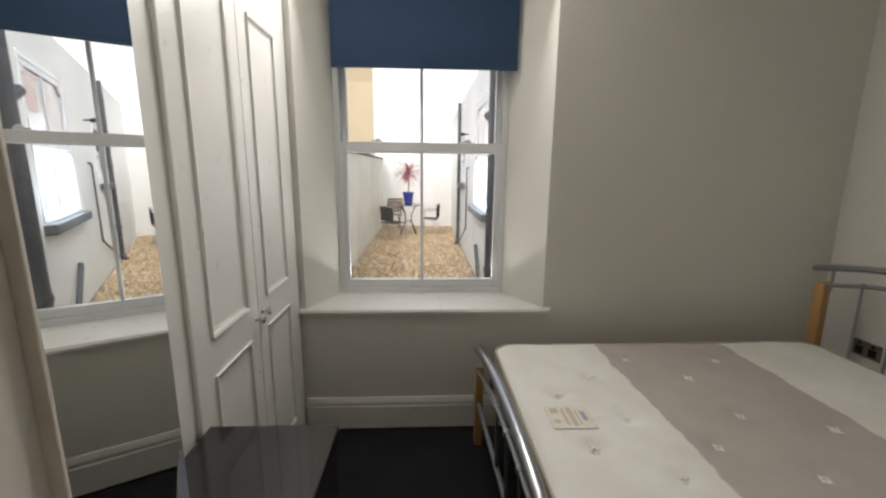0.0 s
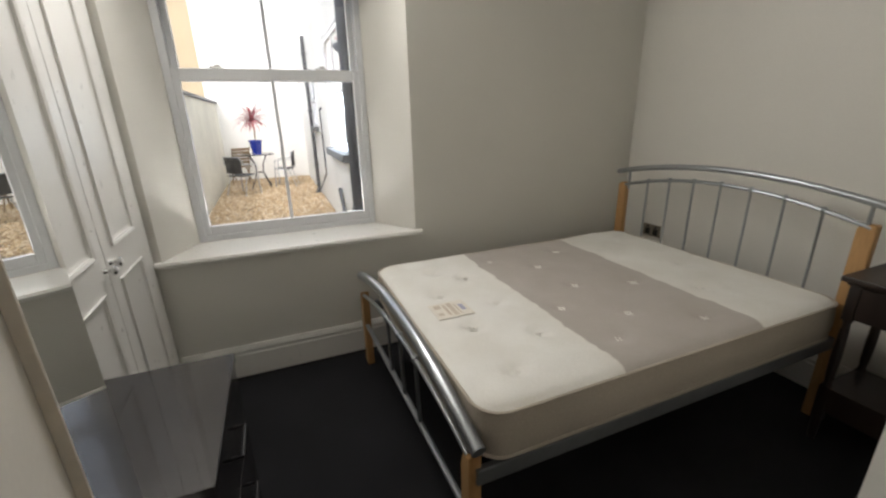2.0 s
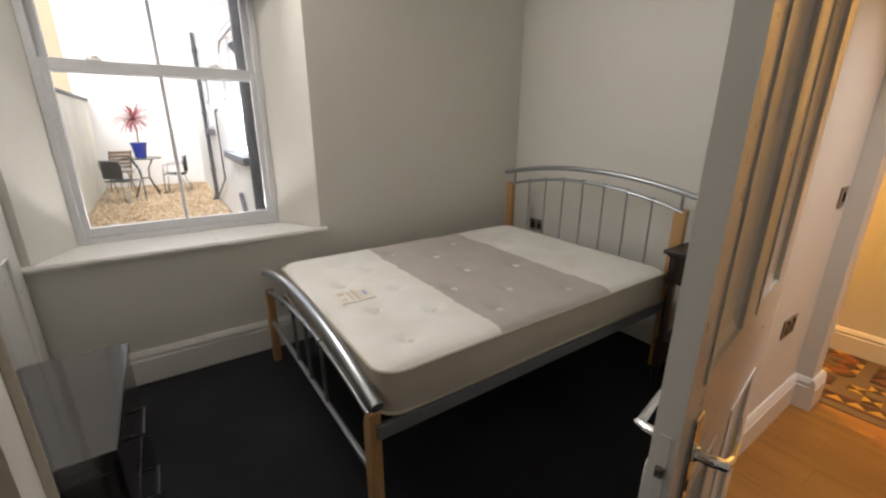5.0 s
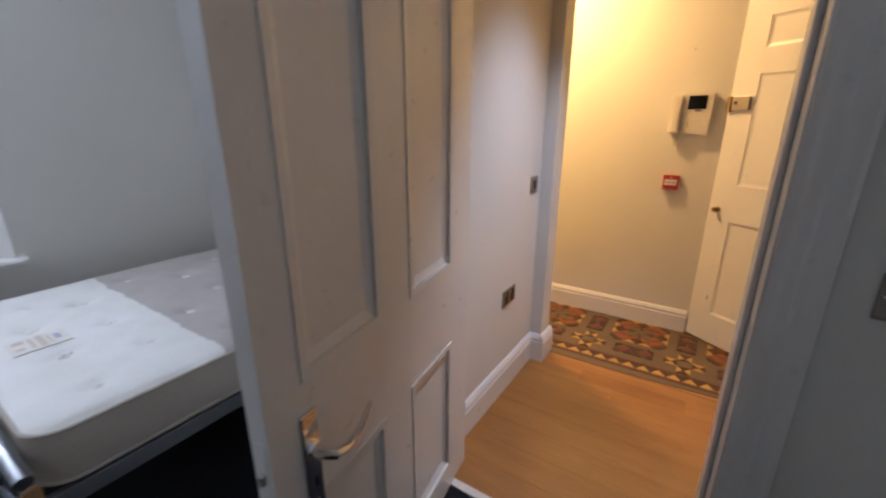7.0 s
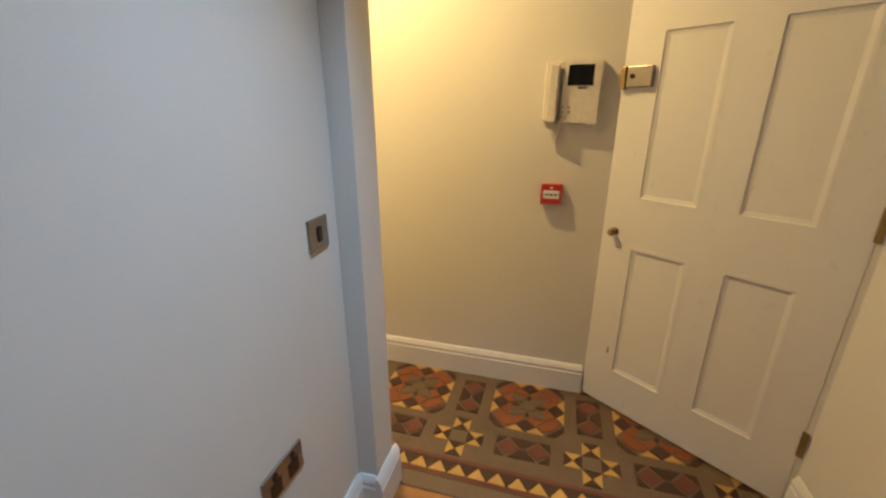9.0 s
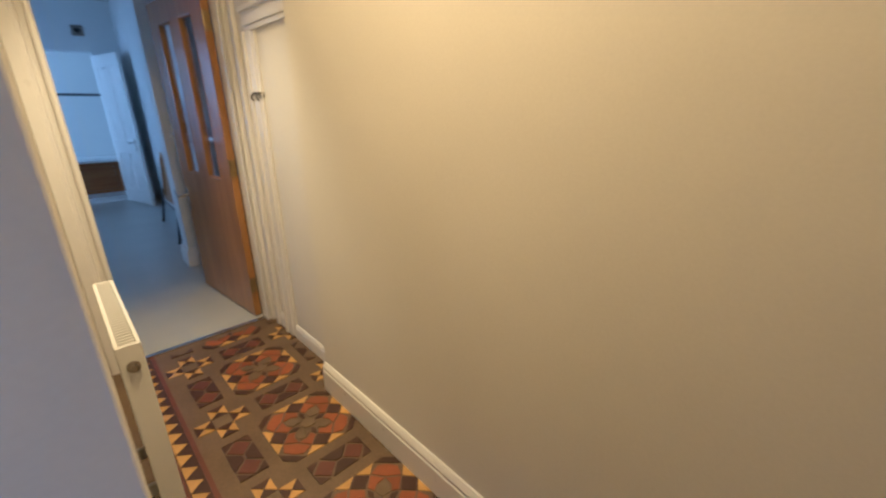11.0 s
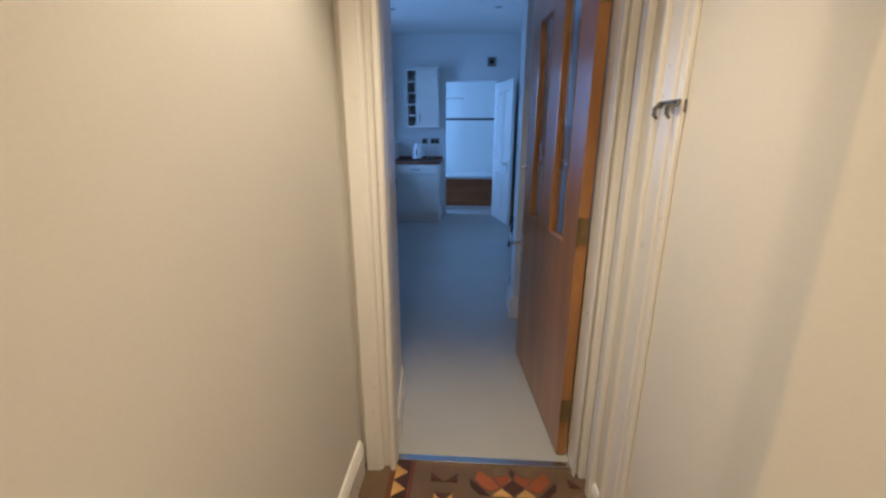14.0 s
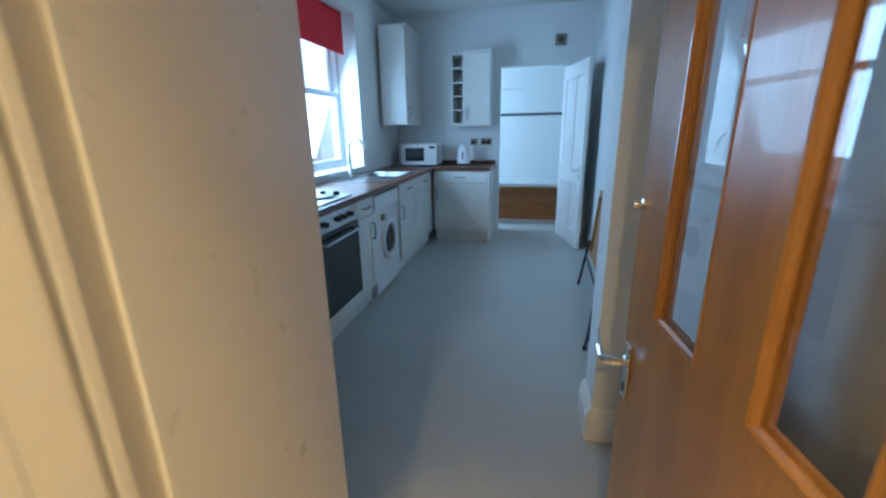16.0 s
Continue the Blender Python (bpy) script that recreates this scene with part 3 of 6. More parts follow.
# ---- bedroom ----
def sash_window(name, m, w, z0, z1, zm, label, bars=1, frame=0.036, depth=0.11):
    """A white sliding sash window from -w/2 to w/2, facing -y, its lower sash nearer the room."""
    win = tagged(new(name), label, "window", "", "structure")
    win.matrix_basis = m
    h = w / 2
    part("window_frame", boxes((-h, 0, z0, -h + frame, depth, z1), (h - frame, 0, z0, h, depth, z1), (-h + frame, 0, z0, h - frame, depth, z0 + 0.035),
                               (-h + frame, 0, z1 - 0.05, h - frame, depth, z1), bevel=0.004), UPVC, win)
    for nm, a, b, y in (("lower_sash", z0 + 0.035, zm + 0.03, 0.012), ("upper_sash", zm - 0.03, z1 - 0.05, 0.062)):
        x = h - frame + 0.004
        s = 0.034
        sash = part(nm, boxes((-x, y, a, -x + s, y + 0.042, b), (x - s, y, a, x, y + 0.042, b), (-x + s, y, a, x - s, y + 0.042, a + (0.05 if nm == "lower_sash" else 0.055)),
                              (-x + s, y, b - 0.058, x - s, y + 0.042, b), bevel=0.004), UPVC, win)
        g = part("pane", boxes((-x + s - 0.005, y + 0.019, a + 0.045, x - s + 0.005, y + 0.023, b - 0.052)), PANE, sash)
        g.visible_shadow = False
        if bars:
            part("glazing_bar", boxes((-0.009, y + 0.006, a + 0.05, 0.009, y + 0.036, b - 0.058), bevel=0.003), UPVC, sash)
    for x in (-0.27, 0.27):
        part("sash_catch", boxes((x - 0.03, 0.02, zm + 0.03, x + 0.03, 0.05, zm + 0.042), (x - 0.008, 0.018, zm + 0.042, x + 0.02, 0.03, zm + 0.052), bevel=0.002), CHROME, win, "small chrome catch")
    return win


sash_window("window_1", pose(-0.015, 2.50, 0), 1.03, 0.735, 2.54, 1.635, "white sash window onto the gravel courtyard")
bm = bmesh.new()
prism(bm, [(-0.70, 2.165), (0.72, 2.165), (0.72, 2.1995), (0.677, 2.2), (0.498, 2.4995), (-0.528, 2.4995), (-0.657, 2.2), (-0.70, 2.1995)], 0.706, 0.735)
bmesh.ops.bevel(bm, geom=[e for e in bm.edges if all(v.co.y < 2.17 for v in e.verts)], offset=0.008, segments=3, affect="EDGES")
solid("window_sill", bm, GLOSS, "white gloss window board", "window sill")


def roller_blind(name, m, w, drop, material, label):
    b = thing(name, m, label, "blind")
    part("roller", tube(bmesh.new(), [(-w / 2, 0, 0), (w / 2, 0, 0)], 0.022, 14), material, b, smooth=True)
    bm = bmesh.new()
    n = 10
    for i in range(n):
        x0, x1 = -w / 2 + w * i / n, -w / 2 + w * (i + 1) / n
        d0, d1 = 0.002 * math.sin(i * 1.7), 0.002 * math.sin((i + 1) * 1.7)
        prism(bm, [(x0, -0.022 + d0), (x1, -0.022 + d1), (x1, -0.0205 + d1), (x0, -0.0205 + d0)], -drop, 0.0)
    bmesh.ops.remove_doubles(bm, verts=bm.verts, dist=0.0001)
    part("cloth", bm, material, b)
    part("bottom_bar", boxes((-w / 2, -0.026, -drop - 0.012, w / 2, -0.016, -drop + 0.01), bevel=0.003), material, b)
    for s in (-1, 1):
        part("bracket", boxes((s * w / 2, -0.02, -0.025, s * (w / 2 + 0.006), 0.02, 0.03)), WHITEPL, b, "white bracket")
    return b


roller_blind("roller_blind", pose(0.005, 2.42, 2.51), 1.03, 0.445, NAVY, "navy blue fabric roller blind half drawn over the window")


def wardrobe():
    w = thing("built_in_wardrobe", pose(-0.69, 1.06, 0, 0, 0, 90), "built-in white gloss wardrobe with panelled double doors", "wardrobe")
    # local x runs north along the front, y into the wall
    part("frame", boxes((0.0, 0.0, 0, 0.105, 0.06, 2.68), (1.02, 0.0, 0, 1.128, 0.06, 2.68), (0.105, 0.0, 2.36, 1.02, 0.06, 2.68), (0.105, 0.0, 0, 1.02, 0.06, 0.10), bevel=0.005), GLOSS, w)
    part("moulding", boxes((0.085, -0.014, 0.0, 0.105, 0.0, 2.40), bevel=0.004), GLOSS, w)
    part("back", boxes((0.0, 0.06, 0, 1.128, 0.075, 2.68)), GLOSS, w)
    for i, x0 in enumerate((0.108, 0.566)):
        wd = 0.452
        ps = [(0.085, 0.09, wd - 0.085, 0.73), (0.085, 0.86, wd - 0.085, 1.98)]
        d = part("door", panel_leaf(bmesh.new(), wd, 2.25, 0.03, ps, 0.006), GLOSS, w, m=pose(x0, 0.005, 0.105))
        for p in ps:
            part("panel_moulding", moulding(*p, -0.015, -1, 0.026, 0.006, 0.009), GLOSS, d)
        kx = wd - 0.03 if i == 0 else 0.03
        part("knob", lathe(bmesh.new(), [(0.010, 0.0), (0.006, -0.012), (0.008, -0.018), (0.017, -0.026), (0.018, -0.034), (0.010, -0.040)], (kx, -0.015, 0.80 + (0.012 if i else 0)), 16, "y"),
             CHROME, d, "small chrome knob", smooth=True)
    return w


wardrobe()


def chest():
    c = thing("chest_of_drawers", pose(-0.268, 0.64, 0, 0, 0, 90), "black-brown veneer chest of drawers with a bare top", "chest of drawers")
    w, d, h = 0.525, 0.395, 0.715  # local x north, y west
    part("top", boxes((0, 0, h - 0.028, w, d, h), bevel=0.003), BLACKBROWN, c)
    part("body", boxes((0.004, 0.012, 0.05, 0.022, d - 0.004, h - 0.028), (w - 0.022, 0.012, 0.05, w - 0.004, d - 0.004, h - 0.028), (0.022, d - 0.012, 0.05, w - 0.022, d - 0.004, h - 0.028),
                       (0.022, 0.02, 0.05, w - 0.022, d - 0.012, 0.07), bevel=0.001), BLACKBROWN, c)
    part("plinth", boxes((0.01, 0.03, 0, w - 0.01, 0.05, 0.05)), BLACKBROWN, c)
    for k in range(3):
        z = 0.075 + k * 0.205
        dr = part("drawer", boxes((0.024, 0.004, z, w - 0.024, 0.022, z + 0.198), bevel=0.002), BLACKBROWN, c)
        part("handle", tube(bmesh.new(), [(w / 2 - 0.06, 0.004, z + 0.11), (w / 2 - 0.06, -0.02, z + 0.11), (w / 2 + 0.06, -0.02, z + 0.11), (w / 2 + 0.06, 0.004, z + 0.11)], 0.005, 8),
             BLACK, dr, "dark bar handle", smooth=True)
    return c


chest()

MA, MB = Vector((-0.2685, 0.2780, 0)), Vector((-0.327, 0.503, 0))
along = (MB - MA).normalized()
mir = thing("wall_mirror", Matrix.Translation(MA) @ pose(0, 0, 0.06, 0, 0, math.degrees(math.atan2(along.y, along.x))), "tall frameless wall mirror with a dark edge", "mirror")
ML = (MB - MA).length
part("backing", boxes((0, 0.003, 0, ML, 0.007, 2.3)), BLACK, mir, "dark mirror backing")
part("mirror_glass", boxes((0.001, -0.002, 0.001, ML - 0.0015, 0.003, 2.299)), MIRROR, mir)
part("edge_strip", boxes((-0.005, -0.003, 0, 0.0, 0.007, 2.3), bevel=0.001), IVORY, mir, "pale edge strip")


# ---- bed ----
def bed():
    b = thing("double_bed", pose(0, 0, 0), "double bed frame of silver metal tubes with beech posts", "bed")
    for (x, y, h, top) in ((2.13, 0.712, 0.94, 0.03), (2.13, 2.0, 0.94, 0.03)):
        bm = bmesh.new()
        prism(bm, [(y - 0.032, 0), (y + 0.032, 0), (y + 0.032, h - 0.02), (y + 0.012, h), (y - 0.032, h)], x - 0.018, x + 0.018, "x")
        bmesh.ops.bevel(bm, geom=list(bm.edges), offset=0.004, segments=2, affect="EDGES")
        part("head_post", bm, BEECH, b, "tapered beech post")
    for (x, y) in ((0.345, 0.745), (0.30, 2.03)):
        bm = bmesh.new()
        prism(bm, [(y - 0.030, 0), (y + 0.030, 0), (y + 0.034, 0.40), (y + 0.020, 0.45), (y - 0.030, 0.47)], x - 0.02, x + 0.02, "x")
        bmesh.ops.bevel(bm, geom=list(bm.edges), offset=0.004, segments=2, affect="EDGES")
        part("foot_post", bm, BEECH, b, "short beech leg")
    part("head_rail", tube(bmesh.new(), arc((2.12, 2.05, 1.005), (2.12, 0.61, 1.005), 0.085), 0.016, 12), STEEL, b, "silver bowed top rail", smooth=True)
    part("head_rail", tube(bmesh.new(), arc((2.12, 1.98, 0.925), (2.12, 0.70, 0.925), 0.088), 0.010, 10), STEEL, b, smooth=True)
    for k, y in enumerate([1.80 - 0.155 * i for i in range(7)]):
        s = (1.98 - y) / 1.28
        zt = 0.925 + 0.088 * 4 * s * (1 - s)
        bar = part("head_bar", tube(bmesh.new(), [(2.12, y, 0.36), (2.12, y, zt)], 0.006, 8), STEEL, b, smooth=True)
        part("collar", lathe(bmesh.new(), [(0.008, -0.012), (0.013, -0.008), (0.013, 0.010), (0.007, 0.016)], (2.12, y, zt), 10), STEEL, bar, smooth=True)
    for y in (1.95, 0.715):
        s = (2.05 - y) / 1.44
        part("rail_stem", tube(bmesh.new(), [(2.12, y, 0.90), (2.12, y, 1.005 + 0.085 * 4 * s * (1 - s))], 0.008, 8), STEEL, b, smooth=True)
    P, Q = (0.285, 1.99, 0.575), (0.335, 0.675, 0.525)
    part("foot_rail", tube(bmesh.new(), arc(P, Q, 0.10), 0.022, 14), STEEL, b, "thick silver bowed foot rail", smooth=True)
    P2, Q2 = (0.285, 1.955, 0.47), (0.335, 0.745, 0.455)
    part("foot_rail", tube(bmesh.new(), arc(P2, Q2, 0.075), 0.010, 10), STEEL, b, smooth=True)
    part("foot_rail", tube(bmesh.new(), [(0.29, 1.955, 0.28), (0.34, 0.745, 0.21)], 0.012, 10), STEEL, b, smooth=True)
    for s in (0.364, 0.507, 0.656):
        p = arc(P2, Q2, 0.075, 100)[int(s * 100)]
        q = Vector((0.29, 1.955, 0.28)).lerp(Vector((0.34, 0.745, 0.21)), s)
        bar = part("foot_bar", tube(bmesh.new(), [q, p], 0.008, 8), DARKSTEEL, b, smooth=True)
        part("collar", lathe(bmesh.new(), [(0.009, -0.012), (0.016, -0.008), (0.016, 0.010), (0.008, 0.016)], p, 10), STEEL, bar, smooth=True)
    for y in (0.715, 1.965):
        part("side_rail", boxes((0.345, y - 0.012, 0.368, 2.115, y + 0.012, 0.424), bevel=0.004), DARKSTEEL, b, "grey metal side rail")
    for k in range(9):
        x = 0.45 + k * 0.195
        part("slat", boxes((x, 0.727, 0.422, x + 0.07, 1.953, 0.438), bevel=0.002), BEECH, b)
    part("centre_leg", tube(bmesh.new(), [(1.2, 1.34, 0), (1.2, 1.34, 0.422)], 0.016, 10), DARKSTEEL, b, smooth=True)
    return b


bed()


def mattress():
    x0, x1, y0, y1, z0, z1 = 0.365, 2.095, 0.70, 1.985, 0.440, 0.608
    t = thing("mattress", pose(0, 0, 0), "bare off-white tufted mattress with a greyer middle band", "mattress")

    def outline(r, inset=0.0, n=6):
        pts = []
        for cx, cy, a0 in ((x1 - r, y1 - r, 0), (x0 + r, y1 - r, 90), (x0 + r, y0 + r, 180), (x1 - r, y0 + r, 270)):
            for k in range(n + 1):
                a = radians(a0 + 90 * k / n)
                pts.append((cx + (r - inset) * math.cos(a), cy + (r - inset) * math.sin(a)))
        return pts
    tufts = [(0.55, 1.49), (0.75, 1.64), (0.75, 1.32), (0.56, 1.16), (0.56, 0.85), (0.77, 1.02), (0.98, 1.16), (1.19, 1.33), (1.01, 0.87), (1.20, 1.01),
             (1.18, 1.62), (1.42, 1.78), (1.44, 0.85), (1.47, 1.24), (0.62, 1.76), (0.98, 1.80), (1.62, 1.52), (1.70, 1.05), (1.88, 1.30), (1.90, 1.74)]
    # quilted top with dimples
    bm = bmesh.new()
    nx, ny = 104, 76
    grid = []
    for i in range(nx + 1):
        row = []
        for j in range(ny + 1):
            u, v = i / nx, j / ny
            x, y = x0 + (x1 - x0) * u, y0 + (y1 - y0) * v
            ex, ey = min(x - x0, x1 - x), min(y - y0, y1 - y)
            cr = 0.09
            if ex < cr and ey < cr:  # rounded corners
                cx = x0 + cr if x < (x0 + x1) / 2 else x1 - cr
                cy = y0 + cr if y < (y0 + y1) / 2 else y1 - cr
                d = Vector((x - cx, y - cy))
                m = max(abs(d.x), abs(d.y))
                if d.length > 0:
                    d = d * (m / d.length)
                x, y = cx + d.x, cy + d.y
                e = cr - m
            else:
                e = min(ex, ey)
            z = z1 + 0.010 - 0.022 * math.exp(-e / 0.018)
            z += 0.006 * noise.noise((x * 3, y * 3, 0)) + 0.0025 * noise.noise((x * 14, y * 14, 3))
            for tx, ty in tufts:
                d2 = (x - tx) ** 2 + (y - ty) ** 2
                if d2 < 0.02:
                    z -= 0.020 * math.exp(-d2 / 0.0016)
            row.append(bm.verts.new((x, y, z)))
        grid.append(row)
    for i in range(nx):
        for j in range(ny):
            bm.faces.new((grid[i][j], grid[i + 1][j], grid[i + 1][j + 1], grid[i][j + 1]))
    part("top_panel", bm, MATTICK, t, smooth=True)
    bm = bmesh.new()
    rings = []
    for s in range(9):
        v = s / 8
        bulge = 0.010 * math.sin(math.pi * v)
        rings.append([bm.verts.new((px, py, z0 + (z1 - 0.006 - z0) * v)) for px, py in outline(0.09, -bulge)])
    for a, b in zip(rings, rings[1:]):
        n = len(a)
        for k in range(n):
            bm.faces.new((a[k], a[(k + 1) % n], b[(k + 1) % n], b[k]))
    bm.faces.new(rings[0][::-1])
    part("border", bm, TICKSIDE, t, "beige side border", smooth=True)
    for z in (z0 + 0.006, z1 - 0.007):
        part("piping", tube(bmesh.new(), [(px, py, z) for px, py in outline(0.09, -0.002)], 0.006, 8, True), TICKSIDE, t, "taped edge", smooth=True)
    for tx, ty in tufts:
        bm = bmesh.new()
        tube(bm, [(0.013 * math.cos(a), 0.013 * math.sin(a), 0.001) for a in [2 * math.pi * k / 14 for k in range(14)]], 0.0035, 6, True)
        for a in (0.4, 2.0, 3.7, 5.1):
            tube(bm, [(0.006 * math.cos(a), 0.006 * math.sin(a), 0.001), (0.026 * math.cos(a), 0.026 * math.sin(a), 0.004)], [0.005, 0.002], 6)
        part("tuft", bm, MATTICK, t, smooth=True, m=pose(tx, ty, z1 - 0.009))
    lab = part("fabric_label", boxes((0.455, 1.255, z1 + 0.0085, 0.615, 1.395, z1 + 0.0115), bevel=0.001), LABEL, t, "faded cream printed cloth label")
    for px, py, w, d, ink in ((0.470, 1.345, 0.030, 0.035, PRINT), (0.470, 1.285, 0.022, 0.022, PRINT), (0.510, 1.275, 0.012, 0.10, PRINT), (0.532, 1.268, 0.020, 0.115, PRINT),
                              (0.560, 1.275, 0.007, 0.09, PRINT), (0.578, 1.300, 0.018, 0.055, BLUEPRINT)):
        part("print_bar", boxes((px, py, z1 + 0.0115, px + w, py + d, z1 + 0.0120)), ink, lab, "illegible print")
    return t


mattress()


def bedside():
    n = thing("bedside_table", pose(1.955, 0.30, 0), "small dark-stained wooden bedside stand with an open lower shelf", "bedside table")
    part("tabletop", boxes((-0.025, -0.02, 0.742, 0.325, 0.375, 0.765), bevel=0.004), DARKWOOD, n)
    part("top_moulding", boxes((-0.008, -0.004, 0.728, 0.308, 0.358, 0.742), bevel=0.004), DARKWOOD, n)
    for x in (0.018, 0.282):
        for y in (0.022, 0.332):
            bm = boxes((x - 0.018, y - 0.018, 0.58, x + 0.018, y + 0.018, 0.728), (x - 0.018, y - 0.018, 0.10, x + 0.018, y + 0.018, 0.27), bevel=0.002)
            lathe(bm, [(0.014, 0.0), (0.017, 0.05), (0.017, 0.10)], (x, y, 0), 12)
            lathe(bm, [(0.017, 0.27), (0.012, 0.29), (0.016, 0.32), (0.018, 0.42), (0.015, 0.53), (0.012, 0.56), (0.017, 0.58)], (x, y, 0), 12)
            part("leg", bm, DARKWOOD, n, smooth=True)
    part("shelf", boxes((0.0, 0.004, 0.252, 0.30, 0.35, 0.268), bevel=0.002), DARKWOOD, n)
    for r in ((0.036, 0.010, 0.264, 0.026), (0.036, 0.328, 0.264, 0.344), (0.006, 0.040, 0.022, 0.314), (0.278, 0.040, 0.294, 0.314)):
        part("apron", boxes((r[0], r[1], 0.59, r[2], r[3], 0.728), bevel=0.001), DARKWOOD, n)
        part("lower_rail", boxes((r[0], r[1], 0.15, r[2], r[3], 0.252), bevel=0.001), DARKWOOD, n)
    return n


bedside()


def plate(name, m, w, h, label, category, material=None, gang=0, toggles=0):
    """A wall plate facing -y in its own axes, with sockets or switch rockers."""
    p = thing(name, m, label, category)
    part("faceplate", boxes((-w / 2, -0.007, -h / 2, w / 2, 0, h / 2), bevel=0.0025), material or BRONZE, p)
    for g in range(gang):
        x = (g - (gang - 1) / 2) * w * 0.45
        part("socket", boxes((x - 0.020, -0.0085, -0.032, x + 0.020, -0.0069, 0.012), bevel=0.001), BLACK, p, "black socket insert")
        part("rocker", boxes((x - 0.007, -0.012, 0.018, x + 0.007, -0.0069, 0.034), bevel=0.001), BLACK, p, "black rocker")
    for g in range(toggles):
        part("rocker", boxes((-0.009, -0.012, -0.020, 0.009, -0.0069, 0.020), bevel=0.002), BLACK, p, "dark rocker")
    for s in (-1, 1):
        part("screw", lathe(bmesh.new(), [(0.003, -0.0065), (0.003, -0.0078), (0.001, -0.0082)], (s * w * 0.42, 0, 0), 8, "y"), CHROME, p)
    return p


plate("wall_socket", pose(2.36, 1.92, 0.585, 0, 0, -90), 0.146, 0.086, "brushed metal double socket on the wall behind the headboard", "socket", gang=2)
plate("wall_socket", pose(2.035, 0.15, 0.535), 0.146, 0.086, "brushed metal double socket low on the hall wall", "socket", gang=2)
plate("light_switch", pose(2.285, 0.15, 1.075), 0.086, 0.086, "brushed metal light switch on the hall wall", "switch", toggles=1)
plate("light_switch", pose(1.22, -0.945, 1.09, 0, 0, -90), 0.086, 0.086, "dark metal light switch beside the bedroom door", "switch", toggles=1)


def lever_handle(parent, x, z, y, out, side, tall=1.0):
    """A lever on a long backplate; side: +1 if the lever points to +x."""
    h = part("handle", boxes((x - 0.021, y, z - 0.085 * tall, x + 0.021, y + out * 0.008, z + 0.08 * tall), bevel=0.003), CHROME, parent, "chrome lever handle on a backplate")
    pts = [(x, y + out * 0.004, z + 0.03), (x, y + out * 0.040, z + 0.03), (x + side * 0.010, y + out * 0.054, z + 0.026), (x + side * 0.045, y + out * 0.058, z + 0.016),
           (x + side * 0.090, y + out * 0.056, z + 0.028), (x + side * 0.135, y + out * 0.050, z + 0.056)]
    part("lever", tube(bmesh.new(), pts, [0.012, 0.011, 0.011, 0.009, 0.008, 0.005], 10), CHROME, h, smooth=True)
    part("rose", lathe(bmesh.new(), [(0.017, out * 0.007), (0.017, out * 0.012), (0.013, out * 0.016)], (x, y, z + 0.03), 16, "y"), CHROME, h, smooth=True)
    part("keyhole", boxes((x - 0.004, y + out * 0.0075, z - 0.06, x + 0.004, y + out * 0.0095, z - 0.035)), BLACK, h)
    for k in (-1, 1):
        part("screw", lathe(bmesh.new(), [(0.004, out * 0.0075), (0.003, out * 0.0095)], (x, y, z + k * 0.07 * tall), 8, "y"), CHROME, h)
    return h


HINGE, FREE = Vector((1.465, 0.088, 0)), Vector((0.545, -0.056, 0))
dvec = FREE - HINGE
DW = dvec.length
door1 = tagged(new("door_1"), "white gloss four-panel bedroom door standing open", "door", "", "structure")
door1.matrix_basis = Matrix.Translation(HINGE) @ pose(0, 0, 0.008, 0, 0, math.degrees(math.atan2(dvec.y, dvec.x)))
PANELS1 = [(0.155, 0.11, 0.44, 0.645), (0.575, 0.11, 0.845, 0.645), (0.155, 0.92, 0.44, 1.92), (0.575, 0.92, 0.845, 1.92)]
leaf = part("leaf", panel_leaf(bmesh.new(), DW, 2.035, 0.042, PANELS1, 0.015), GLOSS, door1)
for p in PANELS1:
    part("panel_moulding", moulding(*p, 0.021, 1, 0.044, 0.015, 0.004), GLOSS, leaf)
    part("panel_moulding", moulding(*p, -0.021, -1, 0.044, 0.015, 0.004), GLOSS, leaf)
lever_handle(door1, DW - 0.09, 0.745, 0.021, 1, -1, 1.4)
lever_handle(door1, DW - 0.09, 0.745, -0.021, -1, -1, 1.4)
part("latch", boxes((DW - 0.001, -0.010, 0.70, DW + 0.0015, 0.010, 0.85), bevel=0.001), GLOSS, door1, "painted-over latch plate")
part("latch_bolt", boxes((DW, -0.006, 0.765, DW + 0.010, 0.006, 0.785), bevel=0.001), BRONZE, door1, "metal latch bolt")
for z in (0.22, 1.0, 1.78):
    part("hinge", tube(bmesh.new(), [(-0.004, -0.024, z - 0.045), (-0.004, -0.024, z + 0.045)], 0.006, 8), BRASS, door1, "brass butt hinge", smooth=True)


# ---- hall and corridor ----
FD = 0.819
door2 = tagged(new("door_2"), "closed white gloss panelled front door", "door", "", "structure")
door2.matrix_basis = ENTRY @ pose(0.004, 0.026, 0.008)
PANELS2 = [(0.125, 0.185, 0.36, 0.815), (0.47, 0.185, 0.70, 0.815), (0.125, 1.01, 0.36, 1.645), (0.47, 1.01, 0.70, 1.645), (0.125, 1.75, 0.36, 1.93), (0.47, 1.75, 0.70, 1.93)]
leaf = part("leaf", panel_leaf(bmesh.new(), FD, 2.05, 0.044, PANELS2, 0.009), GLOSS, door2)
for p in PANELS2:
    part("panel_moulding", moulding(*p, -0.022, -1, 0.030, 0.009, 0.001), GLOSS, leaf)
part("knob", lathe(bmesh.new(), [(0.016, -0.022), (0.017, -0.026), (0.008, -0.030), (0.008, -0.042), (0.015, -0.050), (0.016, -0.058), (0.009, -0.064)], (0.055, 0, 0.868), 16, "y"), BRASS, door2, "small brass knob", smooth=True)
